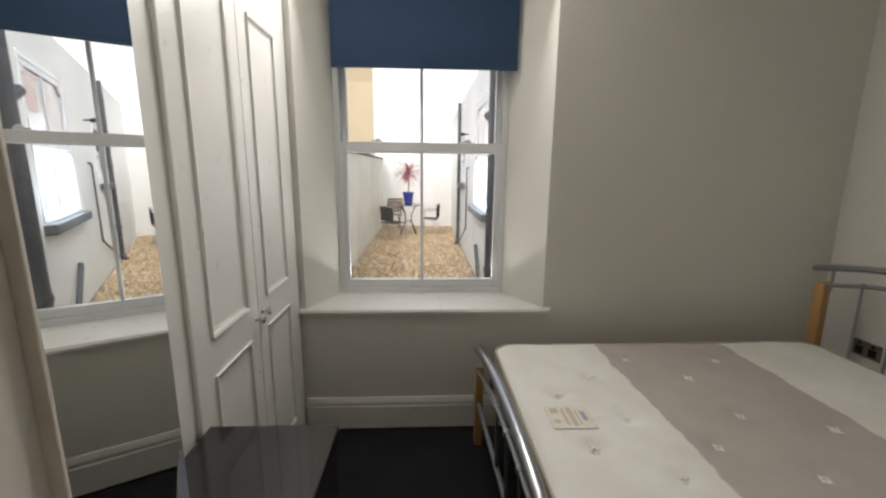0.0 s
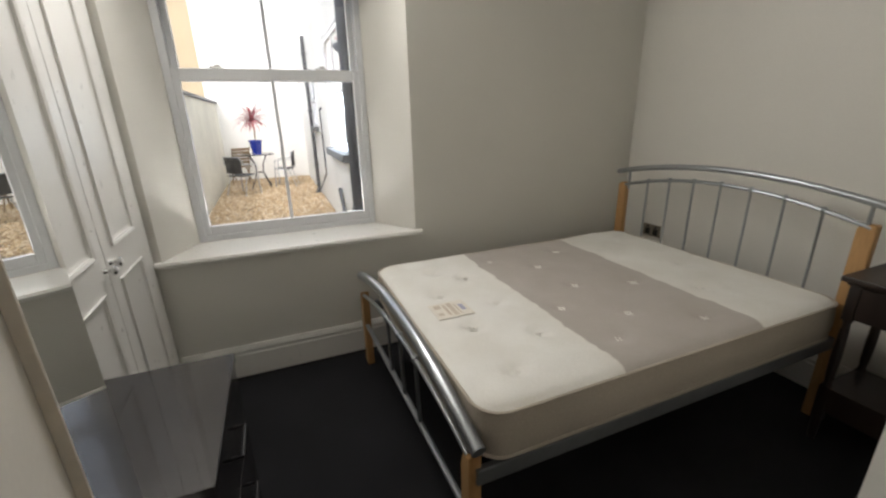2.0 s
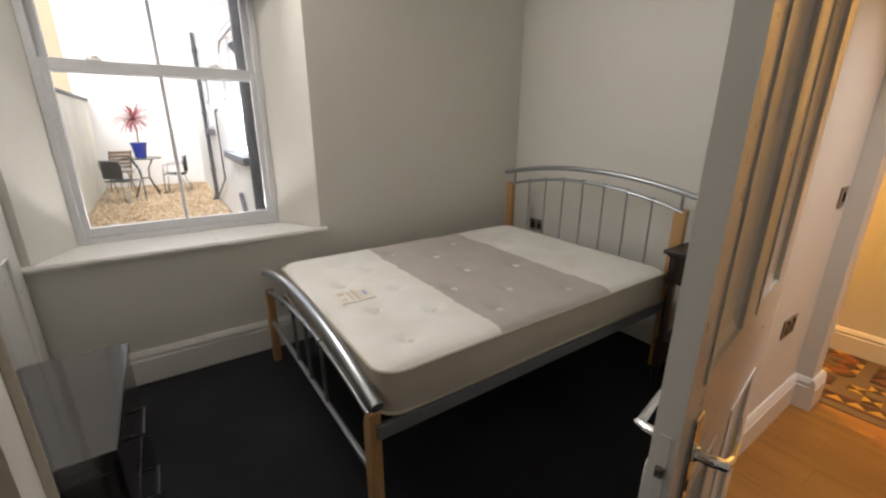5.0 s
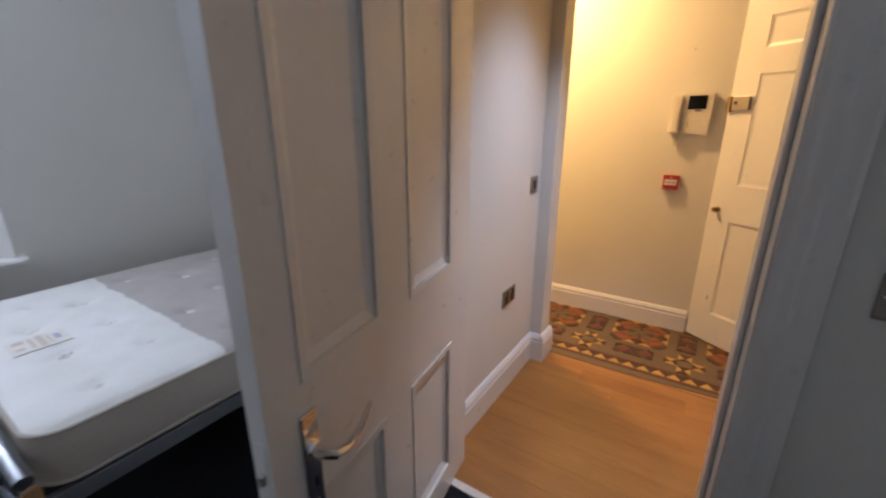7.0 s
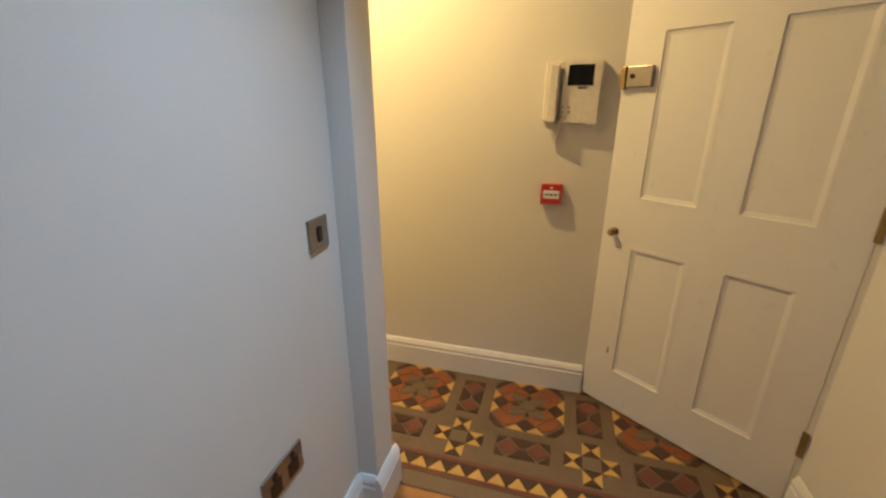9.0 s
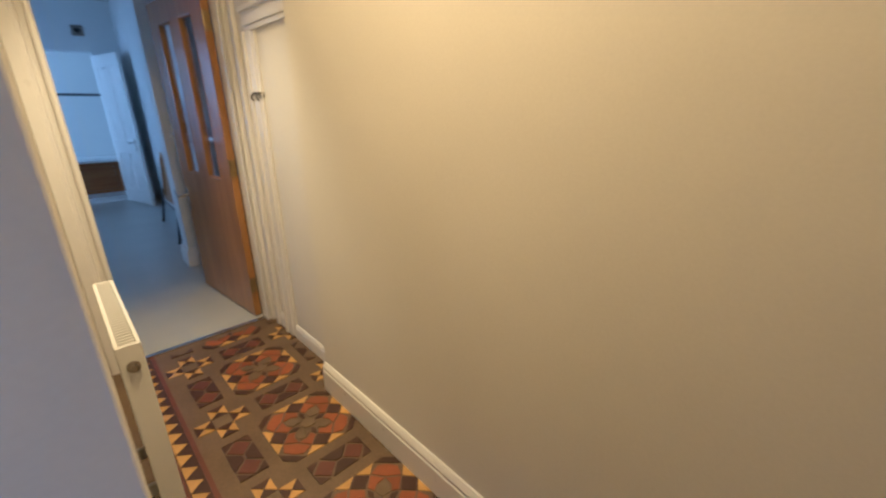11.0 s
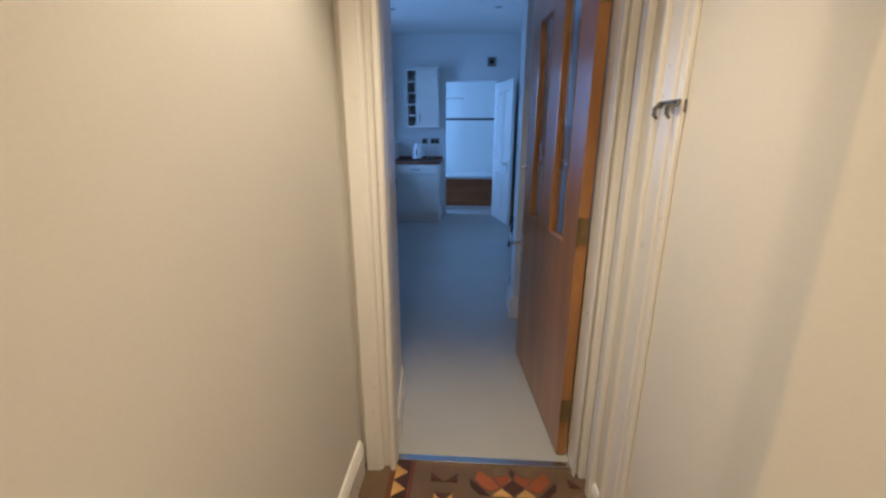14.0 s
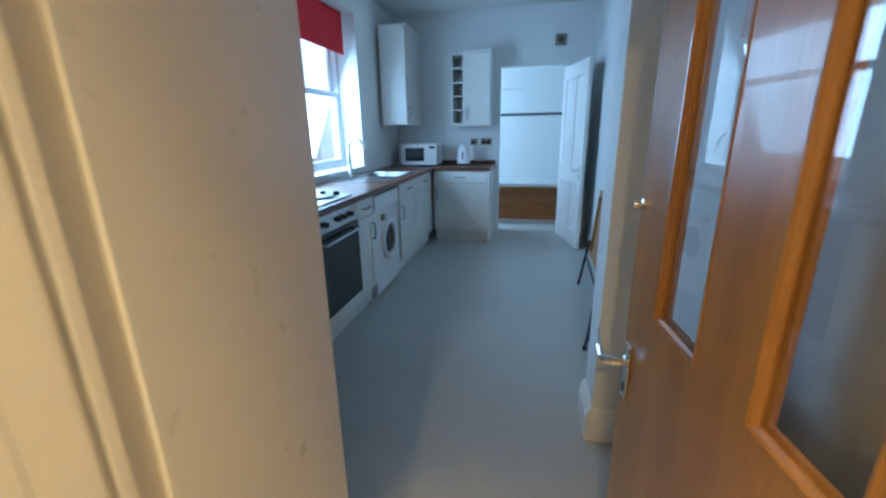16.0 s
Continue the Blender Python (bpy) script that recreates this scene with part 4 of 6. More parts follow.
lock = part("rim_lock", boxes((0.024, -0.044, 1.445, 0.122, -0.022, 1.520), bevel=0.003), BRONZE, door2, "grey metal rim lock")
part("snib", lathe(bmesh.new(), [(0.009, -0.044), (0.009, -0.050), (0.004, -0.053)], (0.048, 0, 1.485), 12, "y"), BLACK, lock, smooth=True)
part("keep", boxes((0.001, -0.048, 1.440, 0.022, -0.023, 1.522), bevel=0.002), BRASS, lock, "brass keep")
part("keyhole", boxes((0.100, -0.0235, 0.28, 0.105, -0.0218, 0.31)), BLACK, door2)
for z in (0.28, 1.06, 1.80):
    part("hinge", tube(bmesh.new(), [(FD + 0.004, -0.024, z - 0.05), (FD + 0.004, -0.030, z + 0.05)], 0.010, 8), BRASS, door2, "worn brass hinge", smooth=True)


def door_phone():
    p = thing("door_entry_phone", pose(3.28, -0.46, 1.435, 0, 0, -90), "ivory video door entry phone with handset on the wall", "intercom")
    bm = bmesh.new()
    prism(bm, [(-0.052, -0.115), (0.100, -0.125), (0.104, 0.125), (-0.052, 0.125)], -0.038, 0.0, "y")
    bmesh.ops.bevel(bm, geom=list(bm.edges), offset=0.006, segments=2, affect="EDGES")
    body = part("body", bm, IVORY, p)
    part("screen", boxes((-0.028, -0.0405, 0.028, 0.068, -0.0375, 0.105), bevel=0.001), SCREEN, p, "dark video screen")
    part("name_strip", boxes((0.012, -0.0395, 0.016, 0.048, -0.0375, 0.022)), BLACK, p)
    for k, (x, z) in enumerate(((-0.04, -0.055), (-0.04, -0.072), (-0.04, -0.09), (-0.015, -0.055), (-0.015, -0.072))):
        part("button", lathe(bmesh.new(), [(0.005, -0.037), (0.005, -0.041), (0.003, -0.042)], (x, 0, z), 10, "y"), BRONZE, p, smooth=True)
    bm = bmesh.new()
    prism(bm, [(-0.112, -0.115), (-0.060, -0.118), (-0.056, 0.112), (-0.104, 0.116)], -0.062, -0.014, "y")
    bmesh.ops.bevel(bm, geom=list(bm.edges), offset=0.010, segments=3, affect="EDGES")
    hs = part("handset", bm, IVORY, p, "ivory telephone handset")
    bm = bmesh.new()
    pts = []
    for i in range(90):
        s = i / 89
        a = math.pi * s
        cx, cz = -0.085 + 0.018 * (1 - math.cos(a)), -0.115 - 0.075 * math.sin(a)
        w = s * 2 * math.pi * 16
        pts.append((cx + 0.005 * math.cos(w), -0.02 + 0.005 * math.sin(w), cz))
    part("cord", tube(bm, pts, 0.0022, 6), IVORY, p, "coiled cord", smooth=True)
    part("cradle", boxes((-0.118, -0.014, -0.11, -0.050, 0.0, 0.12), bevel=0.004), IVORY, p)
    return p


door_phone()


def call_point():
    c = thing("fire_call_point", pose(3.28, -0.405, 1.018, 0, 0, -90), "red manual fire alarm call point on the wall", "fire alarm")
    part("box", boxes((-0.045, -0.035, -0.045, 0.045, 0, 0.045), bevel=0.004), RED, c)
    f = part("window", boxes((-0.034, -0.0365, -0.018, 0.034, -0.0345, 0.018), bevel=0.001), WHITEPL, c, "white break panel")
    part("dot", lathe(bmesh.new(), [(0.005, -0.0362), (0.005, -0.0372)], (0, 0, 0), 12, "y"), BLACK, f)
    for s in (-1, 1):
        bm = bmesh.new()
        prism(bm, [(s * 0.026, -0.003), (s * 0.010, -0.003), (s * 0.010, 0.003), (s * 0.026, 0.003)], -0.0374, -0.0362, "y")
        part("arrow", bm, BLACK, f)
    part("mark", boxes((-0.006, -0.0362, 0.026, 0.006, -0.0348, 0.034)), WHITEPL, c)
    return c


call_point()
nail = thing("wall_nail", pose(3.28, -0.42, 1.80, 0, 0, -90), "small brass nail in the plain hall wall", "nail")
part("shank", tube(bmesh.new(), [(0, 0, 0), (0, -0.018, 0.004)], 0.003, 8), BRASS, nail, smooth=True)


def radiator():
    r = thing("radiator", pose(2.47, 0.905, 0.15, 0, 0, 0), "white enamelled steel panel radiator under the corridor wall", "radiator")
    L, H = 0.505, 0.675  # runs along y
    part("front_panel", boxes((0.096, 0, 0, 0.106, L, H - 0.012), bevel=0.004), ENAMEL, r)
    part("back_panel", boxes((0.060, 0, 0, 0.070, L, H - 0.012), bevel=0.004), ENAMEL, r)
    for y in (0.0, L - 0.004):
        part("end_cap", boxes((0.057, y - 0.003, 0.0, 0.108, y + 0.005, H), bevel=0.002), ENAMEL, r)
    part("top_rim", boxes((0.057, 0.005, H - 0.014, 0.065, L - 0.005, H), (0.100, 0.005, H - 0.014, 0.108, L - 0.005, H), bevel=0.001), ENAMEL, r)
    n = 30
    for k in range(n):
        y = 0.016 + (L - 0.032) * k / (n - 1)
        part("grille_slat", boxes((0.065, y - 0.0022, H - 0.011, 0.100, y + 0.0022, H - 0.004)), ENAMEL, r)
    # fins coloured dark to stand for the shade inside the radiator
    part("fins", boxes(*[(0.071, 0.010 + k * 0.0085, 0.02, 0.095, 0.0115 + k * 0.0085, H - 0.03) for k in range(57)]), DARKSTEEL, r, "steel convector fins, dark for the shade under the grille")
    for y in (0.16, L - 0.16):
        part("bracket", boxes((0, y - 0.006, 0.10, 0.060, y + 0.006, 0.14)), ENAMEL, r)
    part("vent_plug", lathe(bmesh.new(), [(0.014, -0.004), (0.014, -0.010), (0.008, -0.011), (0.007, -0.015), (0.003, -0.015)], (0.082, 0, H - 0.055), 16, "y"), BRONZE, r, "dull metal vent plug", smooth=True)
    v = part("valve", lathe(bmesh.new(), [(0.012, 0.0), (0.012, 0.03), (0.022, 0.034), (0.022, 0.075), (0.014, 0.08)], (0.082, L + 0.035, 0.03), 16), WHITEPL, r, "white radiator valve", smooth=True)
    part("pipe", tube(bmesh.new(), [(0.082, L + 0.035, -0.15), (0.082, L + 0.035, 0.03)], 0.0075, 10), CHROME, v, smooth=True)
    part("tail", tube(bmesh.new(), [(0.082, L, 0.045), (0.082, L + 0.035, 0.045)], 0.010, 10), CHROME, v, smooth=True)
    return r


radiator()


def coat_hook():
    h = thing("coat_hook", pose(3.385, 2.062, 1.405, 0, 0, -90), "tarnished chrome double hook screwed to the recess wall", "hook")
    part("backplate", boxes((-0.050, -0.006, -0.014, 0.050, 0, 0.016), bevel=0.003), HOOKMETAL, h)
    for x in (-0.034, 0.034):
        part("prong", tube(bmesh.new(), [(x, -0.004, 0.004), (x, -0.026, 0.006), (x, -0.036, -0.002), (x, -0.036, -0.016), (x, -0.028, -0.026)], [0.006, 0.006, 0.006, 0.005, 0.004], 10), HOOKMETAL, h, smooth=True)
        part("screw", lathe(bmesh.new(), [(0.004, -0.0055), (0.003, -0.0075)], (x * 0.5, 0, 0.0), 8, "y"), BLACK, h)
    part("rail", tube(bmesh.new(), [(-0.050, -0.020, 0.010), (0.050, -0.020, 0.010)], 0.006, 10), HOOKMETAL, h, smooth=True)
    return h


coat_hook()

solid("strike_plate", boxes((2.590, 2.452, 0.785, 2.5965, 2.466, 0.85), bevel=0.001), BRONZE, "dull metal strike plate let into the door lining", "strike plate")

# glazed pine door, open into the kitchen passage
KH, KF = Vector((3.312, 2.475, 0)), Vector((3.226, 3.315, 0))
kv = KF - KH
KW = kv.length
door3 = tagged(new("door_3"), "varnished pine door with two tall glass panes standing open", "door", "", "structure")
door3.matrix_basis = Matrix.Translation(KH) @ pose(0, 0, 0.01, 0, 0, math.degrees(math.atan2(kv.y, kv.x)))
PW = [(0.150, 0.905, 0.340, 1.84), (0.495, 0.905, 0.690, 1.84)]
bm = bmesh.new()
xs = sorted({0, KW, *[q for p in PW for q in (p[0], p[2])]})
zs = (0, 0.905, 1.84, 1.97)
for x0, x1 in zip(xs, xs[1:]):
    for z0, z1 in zip(zs, zs[1:]):
        cx, cz = (x0 + x1) / 2, (z0 + z1) / 2
        if any(p[0] < cx < p[2] and p[1] < cz < p[3] for p in PW):
            continue
        box(bm, x0, -0.021, z0, x1, 0.021, z1)
leaf = part("leaf", bm, PINE, door3)
for p in PW:
    g = part("pane", boxes((p[0] - 0.004, 0.003, p[1] - 0.004, p[2] + 0.004, 0.008, p[3] + 0.004)), PANE, leaf, "clear glass pane")
    g.visible_shadow = False
    for s in (1, -1):
        part("glazing_bead", moulding(*p, 0.021 * s, s, 0.012, 0.010, 0.002), PINE, leaf)
lever_handle(door3, KW - 0.045, 0.70, 0.021, 1, 1)
lever_handle(door3, KW - 0.045, 0.70, -0.021, -1, 1)
part("bolt_knob", lathe(bmesh.new(), [(0.014, 0.021), (0.014, 0.026), (0.007, 0.028), (0.007, 0.036), (0.012, 0.040), (0.010, 0.048)], (KW - 0.02, 0, 1.15), 14, "y"), CHROME, door3, "small chrome bolt knob", smooth=True)
for z in (0.22, 0.99, 1.78):
    hg = part("hinge", tube(bmesh.new(), [(-0.006, 0.018, z - 0.05), (-0.006, 0.018, z + 0.05)], 0.007, 8), BRASS, door3, "worn brass hinge", smooth=True)
    part("flap", boxes((-0.003, -0.018, z - 0.05, -0.0005, 0.016, z + 0.05)), BRASS, hg)


# ---- kitchen ----
def bow_handle(parent, p, q, out, label="brushed metal bow handle"):
    p, q, o = Vector(p), Vector(q), Vector(out)
    d = (q - p)
    pts = [p, p + o * 0.8 + d * 0.06, p + o + d * 0.2, q + o - d * 0.2, q + o * 0.8 - d * 0.06, q]
    return part("handle", tube(bmesh.new(), pts, 0.0055, 8), DARKSTEEL, parent, label, smooth=True)


def base_unit(m, w, label, drawer=True, hinge_side=1, door=True):
    """A base cabinet 0.56 deep with its front at y = 0 facing -y."""
    u = thing("base_cabinet", m, label, "kitchen cabinet", "kitchen base cabinets")
    part("body", boxes((0, 0.020, 0.14, 0.018, 0.57, 0.872), (w - 0.018, 0.020, 0.14, w, 0.57, 0.872), (0.018, 0.55, 0.14, w - 0.018, 0.57, 0.872), (0.018, 0.02, 0.14, w - 0.018, 0.55, 0.158)), UNIT, u)
    part("plinth", boxes((0, 0.055, 0, w, 0.072, 0.14)), UNIT, u)
    zt = 0.868
    if drawer:
        d = part("drawer_front", boxes((0.002, 0, 0.728, w - 0.002, 0.019, zt), bevel=0.003), UNIT, u)
        bow_handle(d, (w / 2 - 0.064, 0, 0.80), (w / 2 + 0.064, 0, 0.80), (0, -0.028, 0))
        zt = 0.724
    if door:
        d = part("door", panel_leaf(bmesh.new(), w - 0.004, zt - 0.142, 0.019, [(0.07, 0.07, w - 0.074, zt - 0.212)], 0.004), UNIT, u, m=pose(0.002, 0.0095, 0.142))
        x = 0.045 if hinge_side > 0 else w - 0.049
        bow_handle(d, (x, -0.0095, zt - 0.142 - 0.19), (x, -0.0095, zt - 0.142 - 0.06), (0, -0.028, 0))
    return u


WEST = lambda y: pose(1.73, y, 0, 0, 0, 90)  # fronts along the west wall, facing east
base_unit(WEST(3.01), 0.64, "white kitchen base cabinet with drawer beside the passage wall")
base_unit(WEST(3.66), 0.60, "white kitchen base cabinet with drawer next to the oven")
base_unit(WEST(4.88), 0.30, "narrow white base cabinet between oven and washing machine", hinge_side=-1)
base_unit(WEST(5.84), 0.60, "white kitchen base cabinet under the sink")
base_unit(WEST(6.44), 0.64, "white corner base cabinet", drawer=True, hinge_side=-1)
base_unit(pose(1.752, 7.12, 0), 0.66, "white base cabinet with drawer at the end wall", hinge_side=1)
endp = thing("end_panel", pose(2.416, 7.10, 0), "white end panel of the kitchen run", "panel")
part("board", boxes((0, 0, 0, 0.022, 0.615, 0.878), bevel=0.002), UNIT, endp)


def oven():
    o = thing("built_under_oven", pose(1.73, 4.27, 0, 0, 0, 90), "stainless built-under electric oven with black glass door", "oven")
    part("casing", boxes((0.01, 0.02, 0.14, 0.59, 0.56, 0.872)), DARKSTEEL, o)
    c = part("control_panel", boxes((0.002, -0.004, 0.755, 0.598, 0.020, 0.868), bevel=0.003), SHINE, o, "steel control panel")
    for x in (0.12, 0.30, 0.38, 0.48):
        part("knob", lathe(bmesh.new(), [(0.020, -0.004), (0.020, -0.010), (0.016, -0.012), (0.015, -0.030), (0.010, -0.032)], (x, 0, 0.812), 16, "y"), BLACK, c, smooth=True)
    d = part("door", boxes((0.002, -0.006, 0.215, 0.598, 0.020, 0.748), bevel=0.004), SCREEN, o, "black glass oven door")
    part("handle", tube(bmesh.new(), [(0.06, -0.006, 0.70), (0.06, -0.045, 0.70), (0.54, -0.045, 0.70), (0.54, -0.006, 0.70)], 0.010, 10), SHINE, d, "steel bar handle", smooth=True)
    part("filler", boxes((0.002, 0.0, 0.142, 0.598, 0.019, 0.212), bevel=0.002), UNIT, o)
    part("plinth", boxes((0, 0.055, 0, 0.60, 0.072, 0.14)), UNIT, o)
    return o


oven()


def washer():
    w = thing("washing_machine", pose(1.715, 5.21, 0, 0, 0, 90), "white front-loading washing machine under the worktop", "washing machine")
    part("casing", boxes((0.005, 0.0, 0.015, 0.60, 0.55, 0.85), bevel=0.008), ENAMEL, w)
    part("control_fascia", boxes((0.008, -0.012, 0.73, 0.597, 0.002, 0.845), bevel=0.006), WHITEPL, w)
    part("drawer", boxes((0.02, -0.016, 0.745, 0.20, -0.010, 0.83), bevel=0.003), WHITEPL, w)
    part("dial", lathe(bmesh.new(), [(0.030, -0.012), (0.028, -0.034), (0.020, -0.038)], (0.16, 0, 0.66), 20, "y"), BRONZE, w, "grey dial", smooth=True)
    ring = part("door_ring", lathe(bmesh.new(), [(0.185, 0.0), (0.182, -0.028), (0.160, -0.038), (0.138, -0.030), (0.132, -0.010), (0.130, 0.0)], (0.31, 0, 0.44), 40, "y"), WHITEPL, w, "round white door rim", smooth=True)
    part("porthole", lathe(bmesh.new(), [(0.131, -0.008), (0.115, -0.020), (0.080, -0.030), (0.03, -0.035)], (0.31, 0, 0.44), 32, "y"), SCREEN, ring, "dark glass porthole", smooth=True)
    for x in (0.05, 0.55):
        for y in (0.06, 0.48):
            part("foot", lathe(bmesh.new(), [(0.02, 0), (0.02, 0.012), (0.012, 0.016)], (x, y, 0), 12), BLACK, w, smooth=True)
    return w


washer()


def worktop():
    t = thing("worktop", pose(0, 0, 0), "dark brown wood-effect laminate worktop round the corner", "worktop")
    bm = bmesh.new()
    # slab pieces round the sink cut-out
    for r in ((1.121, 3.005, 1.755, 5.60), (1.121, 5.60, 1.20, 6.52), (1.68, 5.60, 1.755, 6.52), (1.121, 6.52, 1.755, 7.719), (1.755, 7.10, 2.455, 7.719)):
        box(bm, r[0], r[1], 0.878, r[2], r[3], 0.918)
    part("slab", bm, WORKTOP, t)
    part("edge_strip", boxes((1.7551, 3.005, 0.882, 1.760, 7.10, 0.914), (1.76, 7.094, 0.882, 2.455, 7.0999, 0.914), bevel=0.0015), WORKTOP, t)
    part("upstand", boxes((1.7, 7.708, 0.918, 2.455, 7.7195, 0.96)), WORKTOP, t)
    return t


worktop()


def sink():
    s = thing("sink", pose(1.20, 5.60, 0.918), "stainless steel inset sink with drainer", "sink")
    bm = bmesh.new()
    box(bm, -0.012, -0.012, -0.001, 0.492, 0.03, 0.005)
    box(bm, -0.012, 0.90, -0.001, 0.492, 0.932, 0.005)
    box(bm, -0.012, 0.03, -0.001, 0.03, 0.90, 0.005)
    box(bm, 0.45, 0.03, -0.001, 0.492, 0.90, 0.005)
    box(bm, 0.03, 0.42, -0.001, 0.45, 0.46, 0.005)
    part("rim", bm, SHINE, s)
    bm = bmesh.new()
    b0 = [bm.verts.new(v) for v in ((0.03, 0.46, 0.003), (0.45, 0.46, 0.003), (0.45, 0.90, 0.003), (0.03, 0.90, 0.003))]
    b1 = [bm.verts.new(v) for v in ((0.06, 0.49, -0.16), (0.42, 0.49, -0.16), (0.42, 0.87, -0.16), (0.06, 0.87, -0.16))]
    for k in range(4):
        bm.faces.new((b0[k], b0[(k + 1) % 4], b1[(k + 1) % 4], b1[k]))
    bm.faces.new(b1)
    part("bowl", bm, SHINE, s)
    part("drainer", boxes((0.03, 0.03, -0.006, 0.45, 0.42, -0.002), *[(0.06 + k * 0.045, 0.05, -0.002, 0.08 + k * 0.045, 0.40, 0.002) for k in range(9)]), SHINE, s)
    tp = thing("mixer_tap", pose(1.19, 5.98, 0.918), "chrome swan-neck kitchen mixer tap", "tap")
    part("base", lathe(bmesh.new(), [(0.026, 0), (0.026, 0.01), (0.020, 0.02), (0.020, 0.11), (0.014, 0.12)], (0, 0, 0), 16), CHROME, tp, smooth=True)
    pts = [(0, 0, 0.10), (0, 0, 0.28)] + [(0.08 - 0.08 * math.cos(a), 0, 0.28 + 0.08 * math.sin(a)) for a in [math.pi * k / 10 for k in range(1, 10)]] + [(0.165, 0, 0.26)]
    part("spout", tube(bmesh.new(), pts, 0.014, 12), CHROME, tp, smooth=True)
    part("lever", tube(bmesh.new(), [(0, 0.018, 0.08), (0, 0.05, 0.11)], 0.005, 8), CHROME, tp, smooth=True)


sink()


def hob():
    h = thing("hob", pose(1.21, 4.28, 0.918), "white electric hob with black knobs at its side", "hob")
    part("plate", boxes((0, 0, 0, 0.50, 0.58, 0.012), bevel=0.004), ENAMEL, h)
    for x, y, r in ((0.13, 0.14, 0.09), (0.36, 0.14, 0.072), (0.13, 0.40, 0.072), (0.36, 0.40, 0.09)):
        part("hotplate", lathe(bmesh.new(), [(r, 0.012), (r, 0.020), (r * 0.9, 0.024), (r * 0.3, 0.023)], (x, y, 0), 28), BLACK, h, smooth=True)
    for k in range(4):
        part("knob", lathe(bmesh.new(), [(0.022, 0.012), (0.021, 0.030), (0.015, 0.036)], (0.10 + k * 0.10, 0.545, 0), 14), BLACK, h, smooth=True)


hob()


def wall_unit(m, w, h, label, rack=False):
    u = thing("wall_cabinet", m, label, "kitchen cabinet", "kitchen wall cabinets")
    x0 = 0.0
    if rack:
        rk = part("wine_rack", boxes((0, 0, 0, 0.014, 0.30, h), (0.136, 0, 0, 0.15, 0.30, h), (0.014, 0.285, 0, 0.136, 0.30, h), *[(0.014, 0, z, 0.136, 0.285, z + 0.014) for z in [k * (h - 0.014) / 5 for k in range(6)]]), UNIT, u, "open wine rack")
        x0 = 0.15
    part("body", boxes((x0, 0.02, 0, x0 + 0.016, 0.30, h), (w - 0.016, 0.02, 0, w, 0.30, h), (x0 + 0.016, 0.02, 0, w - 0.016, 0.30, 0.016), (x0 + 0.016, 0.02, h - 0.016, w - 0.016, 0.30, h), (x0 + 0.016, 0.29, 0.016, w - 0.016, 0.30, h - 0.016)), UNIT, u)
    d = part("door", panel_leaf(bmesh.new(), w - x0 - 0.003, h - 0.004, 0.019, [(0.06, 0.06, w - x0 - 0.063, h - 0.064)], 0.004), UNIT, u, m=pose(x0 + 0.0015, 0.0095, 0.002))
    bow_handle(d, (0.045, -0.0095, 0.05), (0.045, -0.0095, 0.18), (0, -0.028, 0))
    part("cornice", boxes((x0 - 0.006, -0.02, h, w + 0.012, 0.30, h + 0.035), bevel=0.006), UNIT, u)
    part("pelmet", boxes((0, -0.006, -0.022, w + 0.006, 0.30, -0.0005), bevel=0.004), UNIT, u)
    return u


wall_unit(pose(1.93, 7.418, 1.42), 0.475, 0.80, "white wall cabinet with an open wine rack at its side", True)
wall_unit(pose(1.475, 7.02, 1.44, 0, 0, 90), 0.66, 1.02, "tall white wall cabinet in the kitchen corner")


def microwave():
    w = thing("microwave", pose(1.30, 7.30, 0.918, 0, 0, 0), "white microwave oven with a black door window", "microwave")
    part("casing", boxes((0, 0, 0.012, 0.46, 0.34, 0.27), bevel=0.008), WHITEPL, w)
    d = part("door", boxes((0.005, -0.016, 0.016, 0.345, 0.0, 0.266), bevel=0.004), WHITEPL, w)
    part("window", boxes((0.05, -0.018, 0.06, 0.30, -0.0155, 0.225), bevel=0.002), SCREEN, d, "black window")
    c = part("control_panel", boxes((0.348, -0.014, 0.016, 0.456, 0.0, 0.266), bevel=0.004), WHITEPL, w)
    part("display", boxes((0.365, -0.0155, 0.215, 0.44, -0.0135, 0.245)), SCREEN, c)
    for z in (0.16, 0.085):
        part("dial", lathe(bmesh.new(), [(0.022, -0.014), (0.020, -0.030), (0.012, -0.032)], (0.402, 0, z), 16, "y"), WHITEPL, c, smooth=True)
    for x in (0.04, 0.42):
        for y in (0.04, 0.30):
            part("foot", lathe(bmesh.new(), [(0.012, 0), (0.012, 0.0125)], (x, y, 0), 10), BLACK, w)


microwave()


